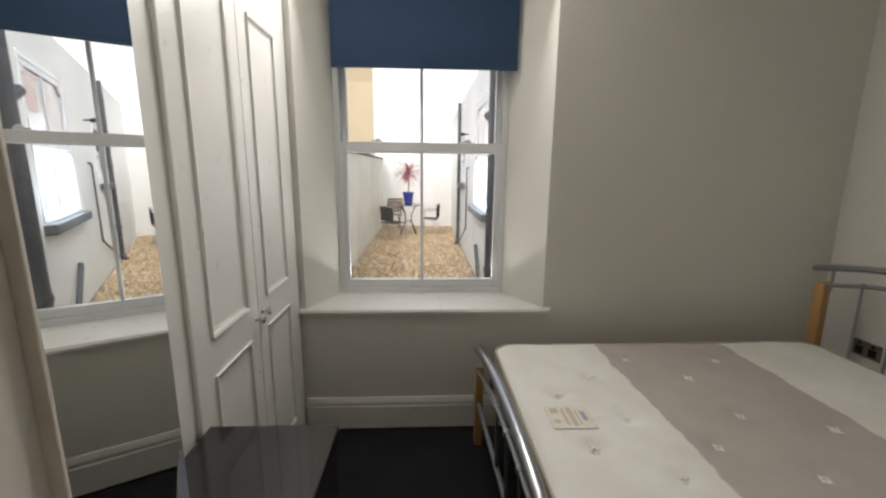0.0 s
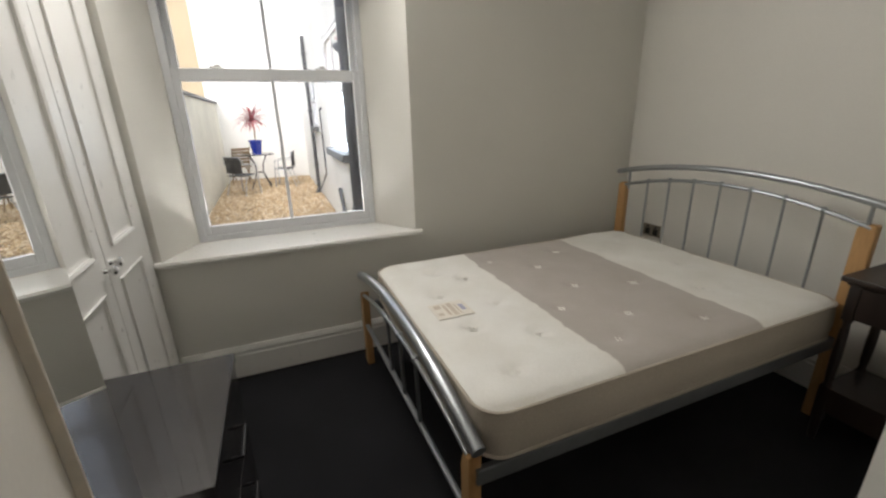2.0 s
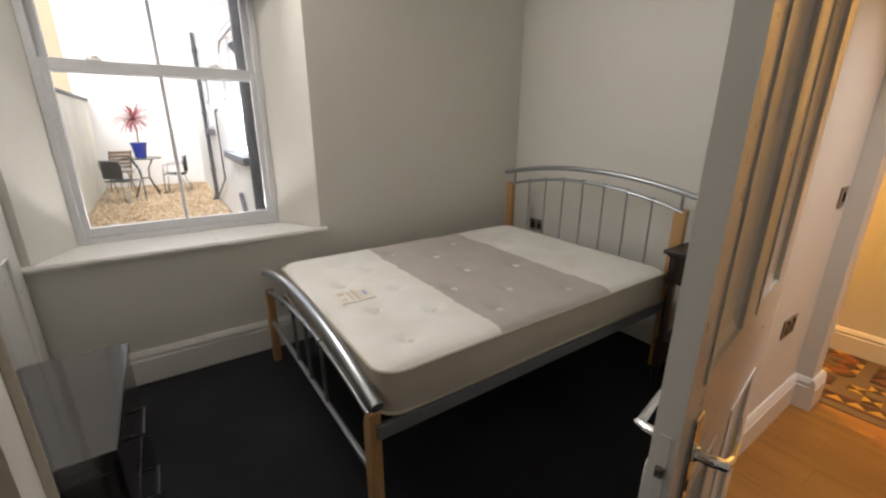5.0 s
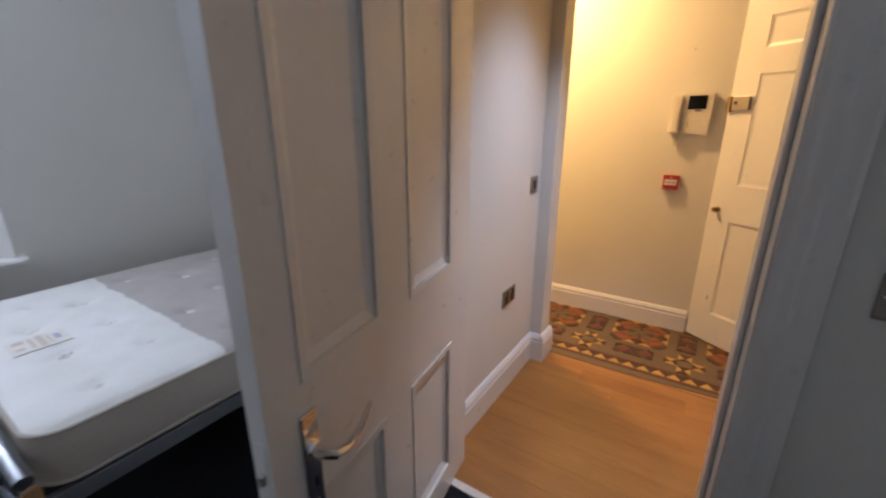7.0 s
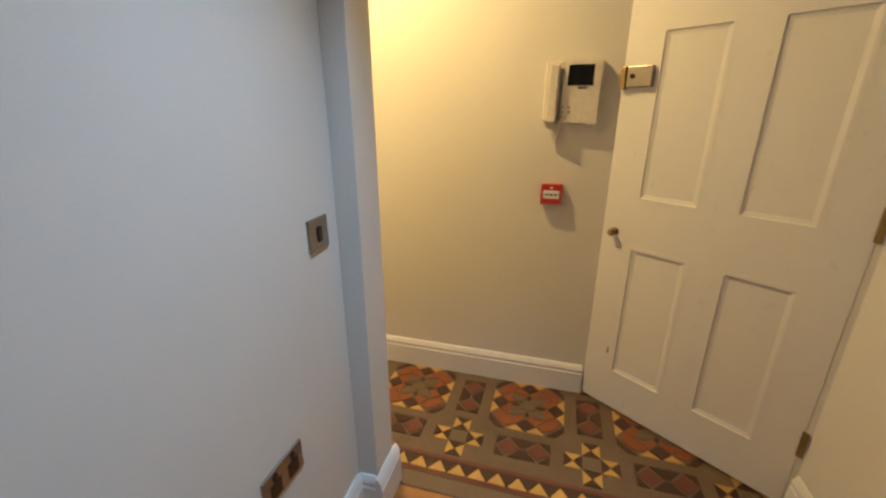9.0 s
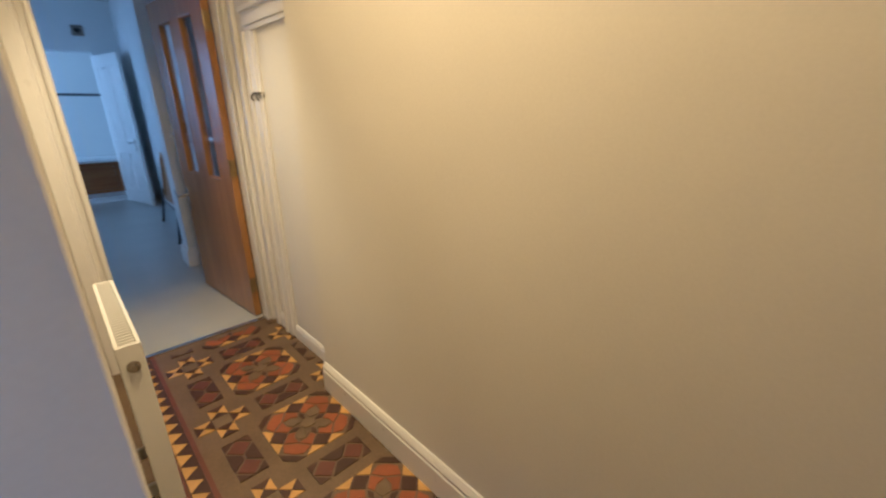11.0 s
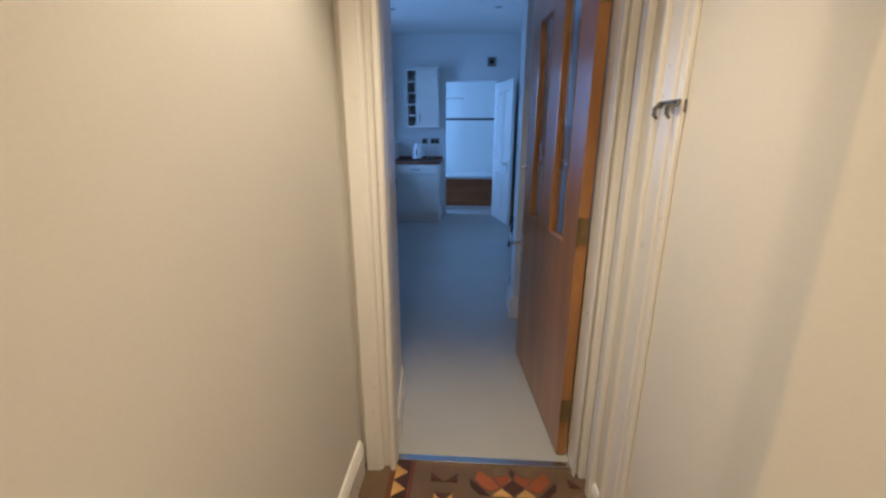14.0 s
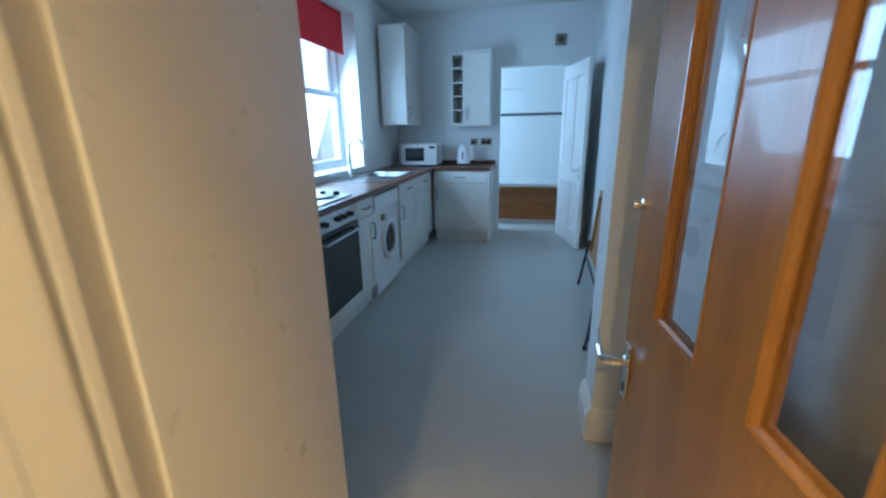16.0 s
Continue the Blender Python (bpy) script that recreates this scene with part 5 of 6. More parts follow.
def kettle():
    k = thing("kettle", pose(2.07, 7.46, 0.918), "white plastic jug kettle on its base", "kettle")
    part("power_base", lathe(bmesh.new(), [(0.085, 0), (0.088, 0.012), (0.080, 0.022)], (0, 0, 0), 24), BLACK, k, smooth=True)
    part("jug", lathe(bmesh.new(), [(0.078, 0.022), (0.080, 0.04), (0.070, 0.16), (0.062, 0.215), (0.055, 0.23)], (0, 0, 0), 28), WHITEPL, k, smooth=True)
    part("lid", lathe(bmesh.new(), [(0.056, 0.23), (0.050, 0.24), (0.015, 0.246), (0.012, 0.258)], (0, 0, 0), 20), WHITEPL, k, smooth=True)
    part("grip", tube(bmesh.new(), [(0.055, 0, 0.22), (0.105, 0, 0.215), (0.118, 0, 0.16), (0.108, 0, 0.08), (0.076, 0, 0.06)], [0.012, 0.013, 0.012, 0.012, 0.010], 10), WHITEPL, k, smooth=True)
    part("spout", tube(bmesh.new(), [(-0.052, 0, 0.175), (-0.082, 0, 0.212)], [0.022, 0.012], 10), WHITEPL, k, smooth=True)
    part("water_gauge", boxes((-0.008, -0.077, 0.06, 0.008, -0.070, 0.17), bevel=0.001), BLACK, k)


kettle()
for x in (2.17, 2.33):
    p = plate("wall_socket", pose(x, 7.72, 1.20), 0.10 if x < 2.2 else 0.146, 0.086, "dark metal wall socket with plugs above the worktop", "socket", gang=1 if x < 2.2 else 2)
for x, z in ((2.16, 1.19), (2.30, 1.19), (2.36, 1.19)):
    pl = thing("power_plug", pose(x, 7.711, z), "black mains plug with its flex hanging to the worktop", "plug", "mains plugs")
    part("plug_body", boxes((-0.022, -0.035, -0.022, 0.022, 0, 0.024), bevel=0.006), BLACK, pl)
    part("flex", tube(bmesh.new(), [(0, -0.028, -0.02), (-0.005, -0.04, -0.08), (-0.03, -0.05, -0.16), (-0.05, -0.06, -0.235), (-0.09, -0.08, -0.268)], 0.0045, 8), IVORY, pl, "pale flex", smooth=True)
vent = thing("extractor_vent", pose(3.20, 7.72, 2.355), "grey square extractor vent high on the kitchen wall", "vent")
part("frame", boxes((-0.065, -0.02, -0.065, 0.065, 0, 0.065), bevel=0.004), BRONZE, vent)
part("hub", lathe(bmesh.new(), [(0.035, -0.02), (0.033, -0.028), (0.01, -0.03)], (0, 0, 0), 16, "y"), BLACK, vent, smooth=True)
for k in range(4):
    part("slat", boxes((-0.055, -0.024, -0.05 + k * 0.03, 0.055, -0.0199, -0.04 + k * 0.03)), BLACK, vent)
for x, y in ((1.95, 6.4), (3.2, 6.4), (2.3, 4.6)):
    dl = thing("downlight", pose(x, y, 2.75), "small chrome recessed ceiling downlight, switched off", "ceiling light", "kitchen downlights")
    part("bezel", lathe(bmesh.new(), [(0.046, 0.0), (0.046, -0.004), (0.036, -0.007), (0.032, -0.002)], (0, 0, 0), 24), CHROME, dl, smooth=True)
    part("lens", lathe(bmesh.new(), [(0.031, -0.001), (0.020, -0.004)], (0, 0, 0), 20), BRONZE, dl, smooth=True)

win2 = sash_window("window_2", pose(0.90, 5.75, 0, 0, 0, 90), 1.50, 0.985, 2.50, 1.72, "white sash window of the kitchen over the sink")
solid("window_sill", boxes((0.90, 5.0, 0.975, 1.15, 6.5, 0.990), bevel=0.003), GLOSS, "white kitchen window board", "window sill")
roller_blind("roller_blind", pose(0.99, 5.75, 2.47, 0, 0, 90), 1.36, 0.36, REDCLOTH, "bright red fabric roller blind drawn part way down")
# assumed window, added so that daylight has a way into the bathroom
sash_window("window_3", pose(0.90, 8.45, 0, 0, 0, 90), 0.70, 1.255, 2.195, 1.72, "small white sash window assumed for the bathroom's daylight", bars=0)

# bathroom
bath = thing("bathtub", pose(1.75, 8.22, 0), "white bathtub boxed in with a varnished wood panel", "bath")
bm = bmesh.new()
box(bm, 0, -0.02, 0.545, 1.85, 0.06, 0.60, 0.012, 3)
box(bm, 0, 0.66, 0.545, 1.85, 0.73, 0.60, 0.012, 3)
box(bm, 0, 0.06, 0.545, 0.08, 0.66, 0.60)
box(bm, 1.77, 0.06, 0.545, 1.85, 0.66, 0.60)
part("rim", bm, ENAMEL, bath, smooth=True)
bm = bmesh.new()
b0 = [bm.verts.new(v) for v in ((0.08, 0.06, 0.59), (1.77, 0.06, 0.59), (1.77, 0.66, 0.59), (0.08, 0.66, 0.59))]
b1 = [bm.verts.new(v) for v in ((0.2, 0.12, 0.22), (1.6, 0.12, 0.22), (1.6, 0.60, 0.22), (0.2, 0.60, 0.22))]
for k in range(4):
    bm.faces.new((b0[k], b0[(k + 1) % 4], b1[(k + 1) % 4], b1[k]))
bm.faces.new(b1)
part("basin", bm, ENAMEL, bath)
bp = part("front_panel", boxes((0, -0.004, 0.075, 1.85, 0.008, 0.545)), BATHWOOD, bath, "varnished wood bath panel")
for x0, x1 in ((0.0, 0.05), (0.70, 0.78), (1.49, 1.56), (1.80, 1.85)):
    part("stile", boxes((x0, -0.030, 0.0755, x1, -0.0041, 0.5445), bevel=0.002), BATHWOOD, bp)
for x0, x1 in ((0.0501, 0.6999), (0.7801, 1.4899), (1.5601, 1.7999)):
    part("rail", boxes((x0, -0.0285, 0.0755, x1, -0.0041, 0.125), bevel=0.002), BATHWOOD, bp)
    part("rail", boxes((x0, -0.0285, 0.495, x1, -0.0041, 0.5445), bevel=0.002), BATHWOOD, bp)
part("plinth", boxes((0, 0.02, 0, 1.85, 0.04, 0.075)), ENAMEL, bath)
bar = thing("shower_arm", pose(2.5, 8.96, 1.93), "thin chrome shower arm on the tiled wall", "shower")
part("arm", tube(bmesh.new(), [(-0.35, -0.02, 0), (0.22, -0.02, 0.0), (0.235, -0.02, -0.006)], 0.007, 8), CHROME, bar, smooth=True)
part("rose", lathe(bmesh.new(), [(0.010, 0.004), (0.016, -0.012), (0.016, -0.020)], (0.235, -0.02, -0.006), 14), CHROME, bar, smooth=True)
part("flange", lathe(bmesh.new(), [(0.02, 0), (0.02, -0.02)], (-0.3, 0, 0), 14, "y"), CHROME, bar, smooth=True)
door4 = tagged(new("door_4"), "white panelled bathroom door standing open into the kitchen", "door", "", "structure")
BH, BF = Vector((3.285, 7.705, 0)), Vector((3.475, 6.93, 0))
bv = BF - BH
BW = bv.length
door4.matrix_basis = Matrix.Translation(BH) @ pose(0, 0, 0.01, 0, 0, math.degrees(math.atan2(bv.y, bv.x)))
PANELS4 = [(0.10, 0.18, BW / 2 - 0.045, 0.74), (BW / 2 + 0.045, 0.18, BW - 0.10, 0.74), (0.10, 0.90, BW / 2 - 0.045, 1.90), (BW / 2 + 0.045, 0.90, BW - 0.10, 1.90)]
lf = part("leaf", panel_leaf(bmesh.new(), BW, 2.03, 0.04, PANELS4, 0.012), GLOSS, door4)
for p in PANELS4:
    part("panel_moulding", moulding(*p, -0.02, -1, 0.026, 0.012, 0.003), GLOSS, lf)
lever_handle(door4, BW - 0.055, 0.86, -0.02, -1, -1)
hk = part("coat_hook", tube(bmesh.new(), [(0.40, -0.02, 1.86), (0.40, -0.05, 1.87), (0.40, -0.06, 1.84)], 0.006, 8), CHROME, door4, "chrome hook", smooth=True)


def folding_table():
    t = thing("folding_table", pose(3.445, 4.64, 0), "folded wooden table leaning against the kitchen wall", "table")
    tilt = pose(0, 0, 0, 0, 5, 0)
    part("tabletop", boxes((-0.01, 0.30, 0.27, 0.012, 1.25, 0.84), bevel=0.004), TABLEWOOD, t, m=tilt)
    for y in (0.40, 1.10):
        part("under_rail", boxes((-0.03, y, 0.33, -0.0101, y + 0.04, 0.80), bevel=0.002), TABLEWOOD, t, m=tilt)
    for x0, y0, x1, y1 in ((-0.14, 0.0, 0.0, 0.44), (-0.10, 0.12, 0.0, 0.50), (-0.06, 1.18, 0.0, 1.14)):
        part("leg", tube(bmesh.new(), [(x0, y0, 0.012), (x1, y1, 0.42)], 0.011, 8), BLACK, t, "dark metal leg", smooth=True)
        part("rubber_foot", lathe(bmesh.new(), [(0.014, 0), (0.015, 0.02), (0.012, 0.03)], (x0, y0, 0), 10), BLACK, t, smooth=True)
    part("brace", tube(bmesh.new(), [(-0.05, 0.30, 0.28), (-0.02, 1.15, 0.28)], 0.009, 8), BLACK, t, smooth=True)


folding_table()
binn = thing("waste_bin", pose(1.905, 3.66, 0), "black plastic waste bin behind the passage corner", "bin")
part("bucket", lathe(bmesh.new(), [(0.11, 0), (0.13, 0.27), (0.135, 0.275), (0.135, 0.29), (0.126, 0.29), (0.104, 0.01)], (0, 0, 0), 28), BLACK, binn, smooth=True)
for z in (1.55, 1.95):
    pf = thing("picture_frame", pose(3.62, 5.9, z, 0, 0, -90), "thin dark picture frame on the kitchen wall", "picture")
    part("frame", boxes((-0.16, -0.015, -0.15, 0.16, 0, 0.15), bevel=0.003), BRONZE, pf)
    part("mount", boxes((-0.14, -0.017, -0.13, 0.14, -0.0149, 0.13)), IVORY, pf)


# ---- courtyard ----
solid("ground", boxes((-400, 2.62, -0.4, 400, 600, -0.16), (-400, -600, -0.4, 400, 2.62, -0.36)), GRAVEL, "open ground beyond the yard", "ground")
solid("gravel_bed", boxes((-1.4, 2.6, -0.3, 0.9, 12.0, -0.115)), GRAVEL, "ochre gravel floor of the courtyard", "ground")
solid("wall_yard_back", boxes((-1.42, 12.0, -0.3, 3.9, 12.3, 5.2)), RENDER, "tall white rendered wall closing the courtyard", "wall")
bm = boxes((-1.42, 2.62, -0.3, -1.22, 11.999, 1.80), bevel=0.0)
solid("wall_garden", bm, GARDENWALL, "low cream painted garden wall", "wall")
solid("wall_coping", boxes((-1.46, 2.63, 1.80, -1.18, 11.99, 1.86), bevel=0.015), SLATE, "grey stone coping on the garden wall", "coping")
tan = tagged(new("neighbour_house"), "tan rendered neighbouring house beyond the garden wall", "house", "", "")
part("wall", boxes((-8.0, 28.0, -0.2, -3.0, 34.0, 12.0)), TANRENDER, tan)
part("roof", ring_prism(([(-8.2, 27.8), (-2.8, 27.8), (-2.8, 34.2), (-8.2, 34.2)], 12.0, 12.3)), SLATE, tan)
part("ledge", boxes((-8.0, 27.85, 1.95, -3.0, 27.9999, 2.15)), SLATE, tan)
# unseen wall, added to limit the sky light on the yard
solid("house_wall_upper", boxes((-1.5, 2.2, 2.8, 0.8, 2.62, 3.6)), RENDER, "unseen white upper house wall added to shade the yard", "wall")


def drain_pipe(name, x, y, z0, z1, r, label, clips=3):
    p = thing(name, pose(x, y, 0), label, "drainpipe")
    part("pipe", tube(bmesh.new(), [(0, 0, z0), (0, 0, z1)], r, 14), PIPE, p, smooth=True)
    for k in range(clips):
        z = z0 + 0.6 + (z1 - z0 - 0.9) * k / max(clips - 1, 1)
        part("collar", lathe(bmesh.new(), [(r + 0.002, z - 0.03), (r + 0.012, z - 0.025), (r + 0.012, z + 0.025), (r + 0.002, z + 0.03)], (0, 0, 0), 14), PIPE, p, smooth=True)
    return p


p1 = drain_pipe("drainpipe", 0.69, 4.15, -0.12, 2.9, 0.055, "thick grey soil pipe on the wing wall", 2)
part("branch", tube(bmesh.new(), [(0, 0, 1.95), (-0.05, 0.16, 2.06), (0.0, 0.30, 2.10)], 0.030, 10), PIPE, p1, smooth=True)
p2 = drain_pipe("drainpipe", 0.745, 8.9, -0.12, 2.9, 0.035, "thin grey rainwater pipe on the wing wall", 3)
part("shoe", tube(bmesh.new(), [(0, 0, -0.02), (-0.06, -0.06, -0.10)], [0.036, 0.04], 12), PIPE, p2, smooth=True)
p3 = drain_pipe("waste_pipe", 0.762, 7.4, 0.45, 1.55, 0.013, "thin bent waste pipe on the wing wall", 0)
part("elbow", tube(bmesh.new(), [(0, 0, 0.47), (-0.005, 0.45, 0.30), (-0.01, 1.42, -0.06)], 0.014, 10), PIPE, p3, smooth=True)
part("top_elbow", tube(bmesh.new(), [(0, 0, 1.53), (0.02, 0, 1.56), (0.05, 0, 1.56)], 0.018, 10), PIPE, p3, smooth=True)
p4 = thing("floor_pipe", pose(0.76, 5.35, 0), "grey waste pipe sloping down the wing wall", "pipe")
part("pipe", tube(bmesh.new(), [(0, 0.55, 0.42), (-0.02, 0, 0.0), (-0.02, -0.2, -0.12)], 0.028, 12), PIPE, p4, smooth=True)
hk = thing("line_hook", pose(0.80, 7.55, 2.15), "dark iron washing-line hook on the wing wall", "hook")
part("stem", tube(bmesh.new(), [(0, 0, 0), (-0.10, 0, 0.0), (-0.11, 0, 0.03)], 0.012, 8), BLACK, hk, smooth=True)
part("knob", lathe(bmesh.new(), [(0.02, -0.03), (0.04, -0.015), (0.04, 0.015), (0.02, 0.03)], (-0.11, 0, 0.0), 12), BLACK, hk, smooth=True)
solid("stone_sill", boxes((0.70, 4.95, 0.88, 0.80, 6.55, 0.975), bevel=0.006), SLATE, "grey slate sill under the kitchen window", "window sill")
# sill of the assumed bathroom window
solid("stone_sill.001", boxes((0.70, 8.05, 1.16, 0.80, 8.85, 1.25), bevel=0.006), SLATE, "grey slate sill under the assumed bathroom window", "window sill")


def window_arch(y0, y1, z):
    """The spandrels that turn the head of an opening in the wing into a shallow arch."""
    bm = bmesh.new()
    n, mid, half = 10, (y0 + y1) / 2, (y1 - y0) / 2
    for k in range(2 * n):
        a0, a1 = math.pi * k / (2 * n), math.pi * (k + 1) / (2 * n)
        p, q = (mid + half * math.cos(a0), z - 0.36 + 0.36 * math.sin(a0)), (mid + half * math.cos(a1), z - 0.36 + 0.36 * math.sin(a1))
        prism(bm, [p, (p[0], z), (q[0], z), q], 0.802, 0.885, "x")
    return solid("window_arch", bm, RENDER, "white rendered arched head of the window recess", "window arch")


window_arch(5.0, 6.5, 2.499)


def gravel_stones():
    rng = random.Random(7)
    verts, faces = [], []
    base = [(1, 0, 0), (-1, 0, 0), (0, 1, 0), (0, -1, 0), (0, 0, 0.8), (0, 0, -0.6)]
    tri = [(0, 2, 4), (2, 1, 4), (1, 3, 4), (3, 0, 4), (2, 0, 5), (1, 2, 5), (3, 1, 5), (0, 3, 5)]
    for _ in range(16000):
        y = 3.0 + 8.95 * rng.random()
        x = -1.2 + 1.98 * rng.random()
        s = rng.uniform(0.012, 0.030)
        w, sx, sy = rng.random() * 6.28, rng.uniform(0.8, 1.5), rng.uniform(0.7, 1.1)
        n = len(verts)
        for bx, by, bz in base:
            px, py = bx * sx * s * rng.uniform(0.8, 1.2), by * sy * s * rng.uniform(0.8, 1.2)
            verts.append((x + px * math.cos(w) - py * math.sin(w), y + px * math.sin(w) + py * math.cos(w), -0.115 + bz * s * rng.uniform(0.6, 1.0) + 0.006))
        faces += [tuple(n + i for i in t) for t in tri]
    me = bpy.data.meshes.new("gravel")
    me.from_pydata(verts, [], faces)
    me.materials.append(PEBBLE)
    return tagged(new("gravel", me), "loose ochre and brown gravel stones", "gravel", "", "stuff")


def pebble_mat():
    m, nt, b, tc = nodes_of("pebble")
    g = nt.nodes.new("ShaderNodeNewGeometry")
    r = nt.nodes.new("ShaderNodeValToRGB")
    els = r.color_ramp.elements
    els[0].position, els[0].color = 0.0, (0.22, 0.15, 0.085, 1)
    els[1].position, els[1].color = 1.0, (0.62, 0.53, 0.40, 1)
    e = els.new(0.5)
    e.color = (0.43, 0.31, 0.17, 1)
    nt.links.new(g.outputs["Random Per Island"], r.inputs[0])
    nt.links.new(r.outputs[0], b.inputs["Base Color"])
    b.inputs["Roughness"].default_value = 0.8
    return m


PEBBLE = pebble_mat()
gravel_stones()

GZ = -0.115


def bistro_chair(m, label):
    c = thing("garden_chair", m, label, "chair", "courtyard chairs")
    fr = [(-0.24, -0.22, 0), (-0.23, -0.2, 0.40), (-0.25, -0.18, 0.62), (-0.25, 0.16, 0.64), (-0.19, 0.22, 0.80), (0.19, 0.22, 0.80), (0.25, 0.16, 0.64), (0.25, -0.18, 0.62), (0.23, -0.2, 0.40), (0.24, -0.22, 0)]
    part("frame", tube(bmesh.new(), fr, 0.013, 8), STEEL, c, smooth=True)
    for s in (-1, 1):
        part("back_leg", tube(bmesh.new(), [(s * 0.24, 0.24, 0), (s * 0.21, 0.10, 0.40), (s * 0.22, -0.16, 0.42)], 0.012, 8), STEEL, c, smooth=True)
    bm = bmesh.new()
    box(bm, -0.215, -0.20, 0.405, 0.215, 0.19, 0.425, 0.008)
    part("seat", bm, RATTAN, c, "dark woven seat")
    bm = bmesh.new()
    for k in range(8):
        a0, a1 = -0.20 + 0.05 * k, -0.15 + 0.05 * k
        y0, y1 = 0.215 - 0.9 * a0 * a0, 0.215 - 0.9 * a1 * a1
        prism(bm, [(a0, y0), (a1, y1), (a1, y1 + 0.014), (a0, y0 + 0.014)], 0.47, 0.79)
    part("backrest", bm, RATTAN, c, "dark woven backrest")
    return c


bistro_chair(pose(-0.74, 9.55, GZ, 0, 0, 140), "silver metal bistro chair with dark woven seat facing the table")
bistro_chair(pose(0.16, 10.35, GZ, 0, 0, -100), "silver metal bistro chair turned aside from the table")


def slat_chair(m):
    c = thing("garden_chair", m, "weathered folding wooden chair behind the garden table", "chair", "courtyard chairs")
    for s in (-1, 1):
        part("back_post", tube(bmesh.new(), [(s * 0.19, -0.2, 0), (s * 0.19, 0.22, 0.90)], 0.016, 6), TEAK, c)
        part("front_leg", tube(bmesh.new(), [(s * 0.17, 0.2, 0), (s * 0.17, -0.20, 0.45)], 0.016, 6), TEAK, c)
    for k in range(6):
        part("seat_slat", boxes((-0.2, -0.22 + k * 0.07, 0.44, 0.2, -0.165 + k * 0.07, 0.458), bevel=0.002), TEAK, c)
    for k in range(5):
        z = 0.52 + k * 0.078
        y = -0.2 + 0.42 * z / 0.90
        part("back_slat", boxes((-0.19, y - 0.03, z, 0.19, y - 0.012, z + 0.06), bevel=0.002), TEAK, c)
    return c


slat_chair(pose(-0.83, 11.0, GZ, 0, 0, 200))


def garden_table():
    t = thing("garden_table", pose(-0.40, 10.35, GZ), "round dark metal bistro table with a glass top", "table")
    part("rim", tube(bmesh.new(), [(0.34 * math.cos(a), 0.34 * math.sin(a), 0.765) for a in [2 * math.pi * k / 32 for k in range(32)]], 0.012, 8, True), BLACK, t, smooth=True)
    g = part("tabletop", lathe(bmesh.new(), [(0.335, 0.762), (0.335, 0.770)], (0, 0, 0), 32), PANE, t, "glass top")
    g.visible_shadow = False
    part("ring", tube(bmesh.new(), [(0.09 * math.cos(a), 0.09 * math.sin(a), 0.36) for a in [2 * math.pi * k / 16 for k in range(16)]], 0.007, 6, True), BLACK, t, smooth=True)
    for k in range(4):
        a = math.pi / 4 + k * math.pi / 2
        pts = [(r * math.cos(a), r * math.sin(a), z) for r, z in ((0.30, 0.0), (0.20, 0.16), (0.10, 0.36), (0.12, 0.55), (0.26, 0.755))]
        part("leg", tube(bmesh.new(), pts, 0.012, 8), BLACK, t, smooth=True)


garden_table()


def cordyline():
    p = thing("potted_cordyline", pose(-0.40, 10.35, GZ + 0.771), "red-leaved cordyline in a cobalt blue glazed pot on the garden table", "plant")
    part("pot", lathe(bmesh.new(), [(0.085, 0), (0.095, 0.01), (0.135, 0.27), (0.148, 0.275), (0.148, 0.31), (0.130, 0.31), (0.122, 0.27)], (0, 0, 0), 28), POT, p, "cobalt blue glazed pot", smooth=True)
    part("soil", lathe(bmesh.new(), [(0.124, 0.26), (0.10, 0.272)], (0, 0, 0), 20), BRN, p)
    part("stem", tube(bmesh.new(), [(0, 0, 0.26), (0.015, 0, 0.50), (0.0, 0.01, 0.76)], [0.016, 0.014, 0.016], 8), TEAK, p, smooth=True)
    rng = random.Random(3)
    for k in range(110):
        a, e = rng.random() * 6.283, rng.uniform(-0.45, 1.25)
        L, w = rng.uniform(0.30, 0.50), rng.uniform(0.009, 0.015)
        bm = bmesh.new()
        prev = None
        for i in range(7):
            s = i / 6
            ee = e - 0.35 * s * s
            r = L * s
            c = Vector((math.cos(a) * r * math.cos(ee), math.sin(a) * r * math.cos(ee), r * math.sin(ee)))
            sd = Vector((-math.sin(a), math.cos(a), 0)) * w * (1.0 - s) ** 0.5 * (0.6 + s * 0.8)
            cur = [bm.verts.new(c + sd), bm.verts.new(c + Vector((0, 0, -0.004))), bm.verts.new(c - sd)]
            if prev:
                bm.faces.new((prev[0], prev[1], cur[1], cur[0]))
                bm.faces.new((prev[1], prev[2], cur[2], cur[1]))
            prev = cur
        part("leaf", bm, LEAF, p, m=pose(0, 0.01, 0.76))


cordyline()


# ---- floor pieces: oak boards and encaustic tiles ----
def boards():
    rng = random.Random(5)
    w = 0.145
    y0, y1, x = -1.33, 0.148, 1.362
    while x < 2.511:
        ys, y = [y0], y0 - rng.uniform(0.1, 1.0)
        while y < y1:
            y += 1.1
            if y0 + 0.1 < y < y1 - 0.1:
                ys.append(y)
        ys.append(y1)
        for a, b in zip(ys, ys[1:]):
            part("plank", boxes((x + 0.0004, a + 0.0004, -0.006, min(x + w, 2.512) - 0.0004, b - 0.0004, 0.0), bevel=0.0006), OAK, floor_hall)
        x += w


boards()


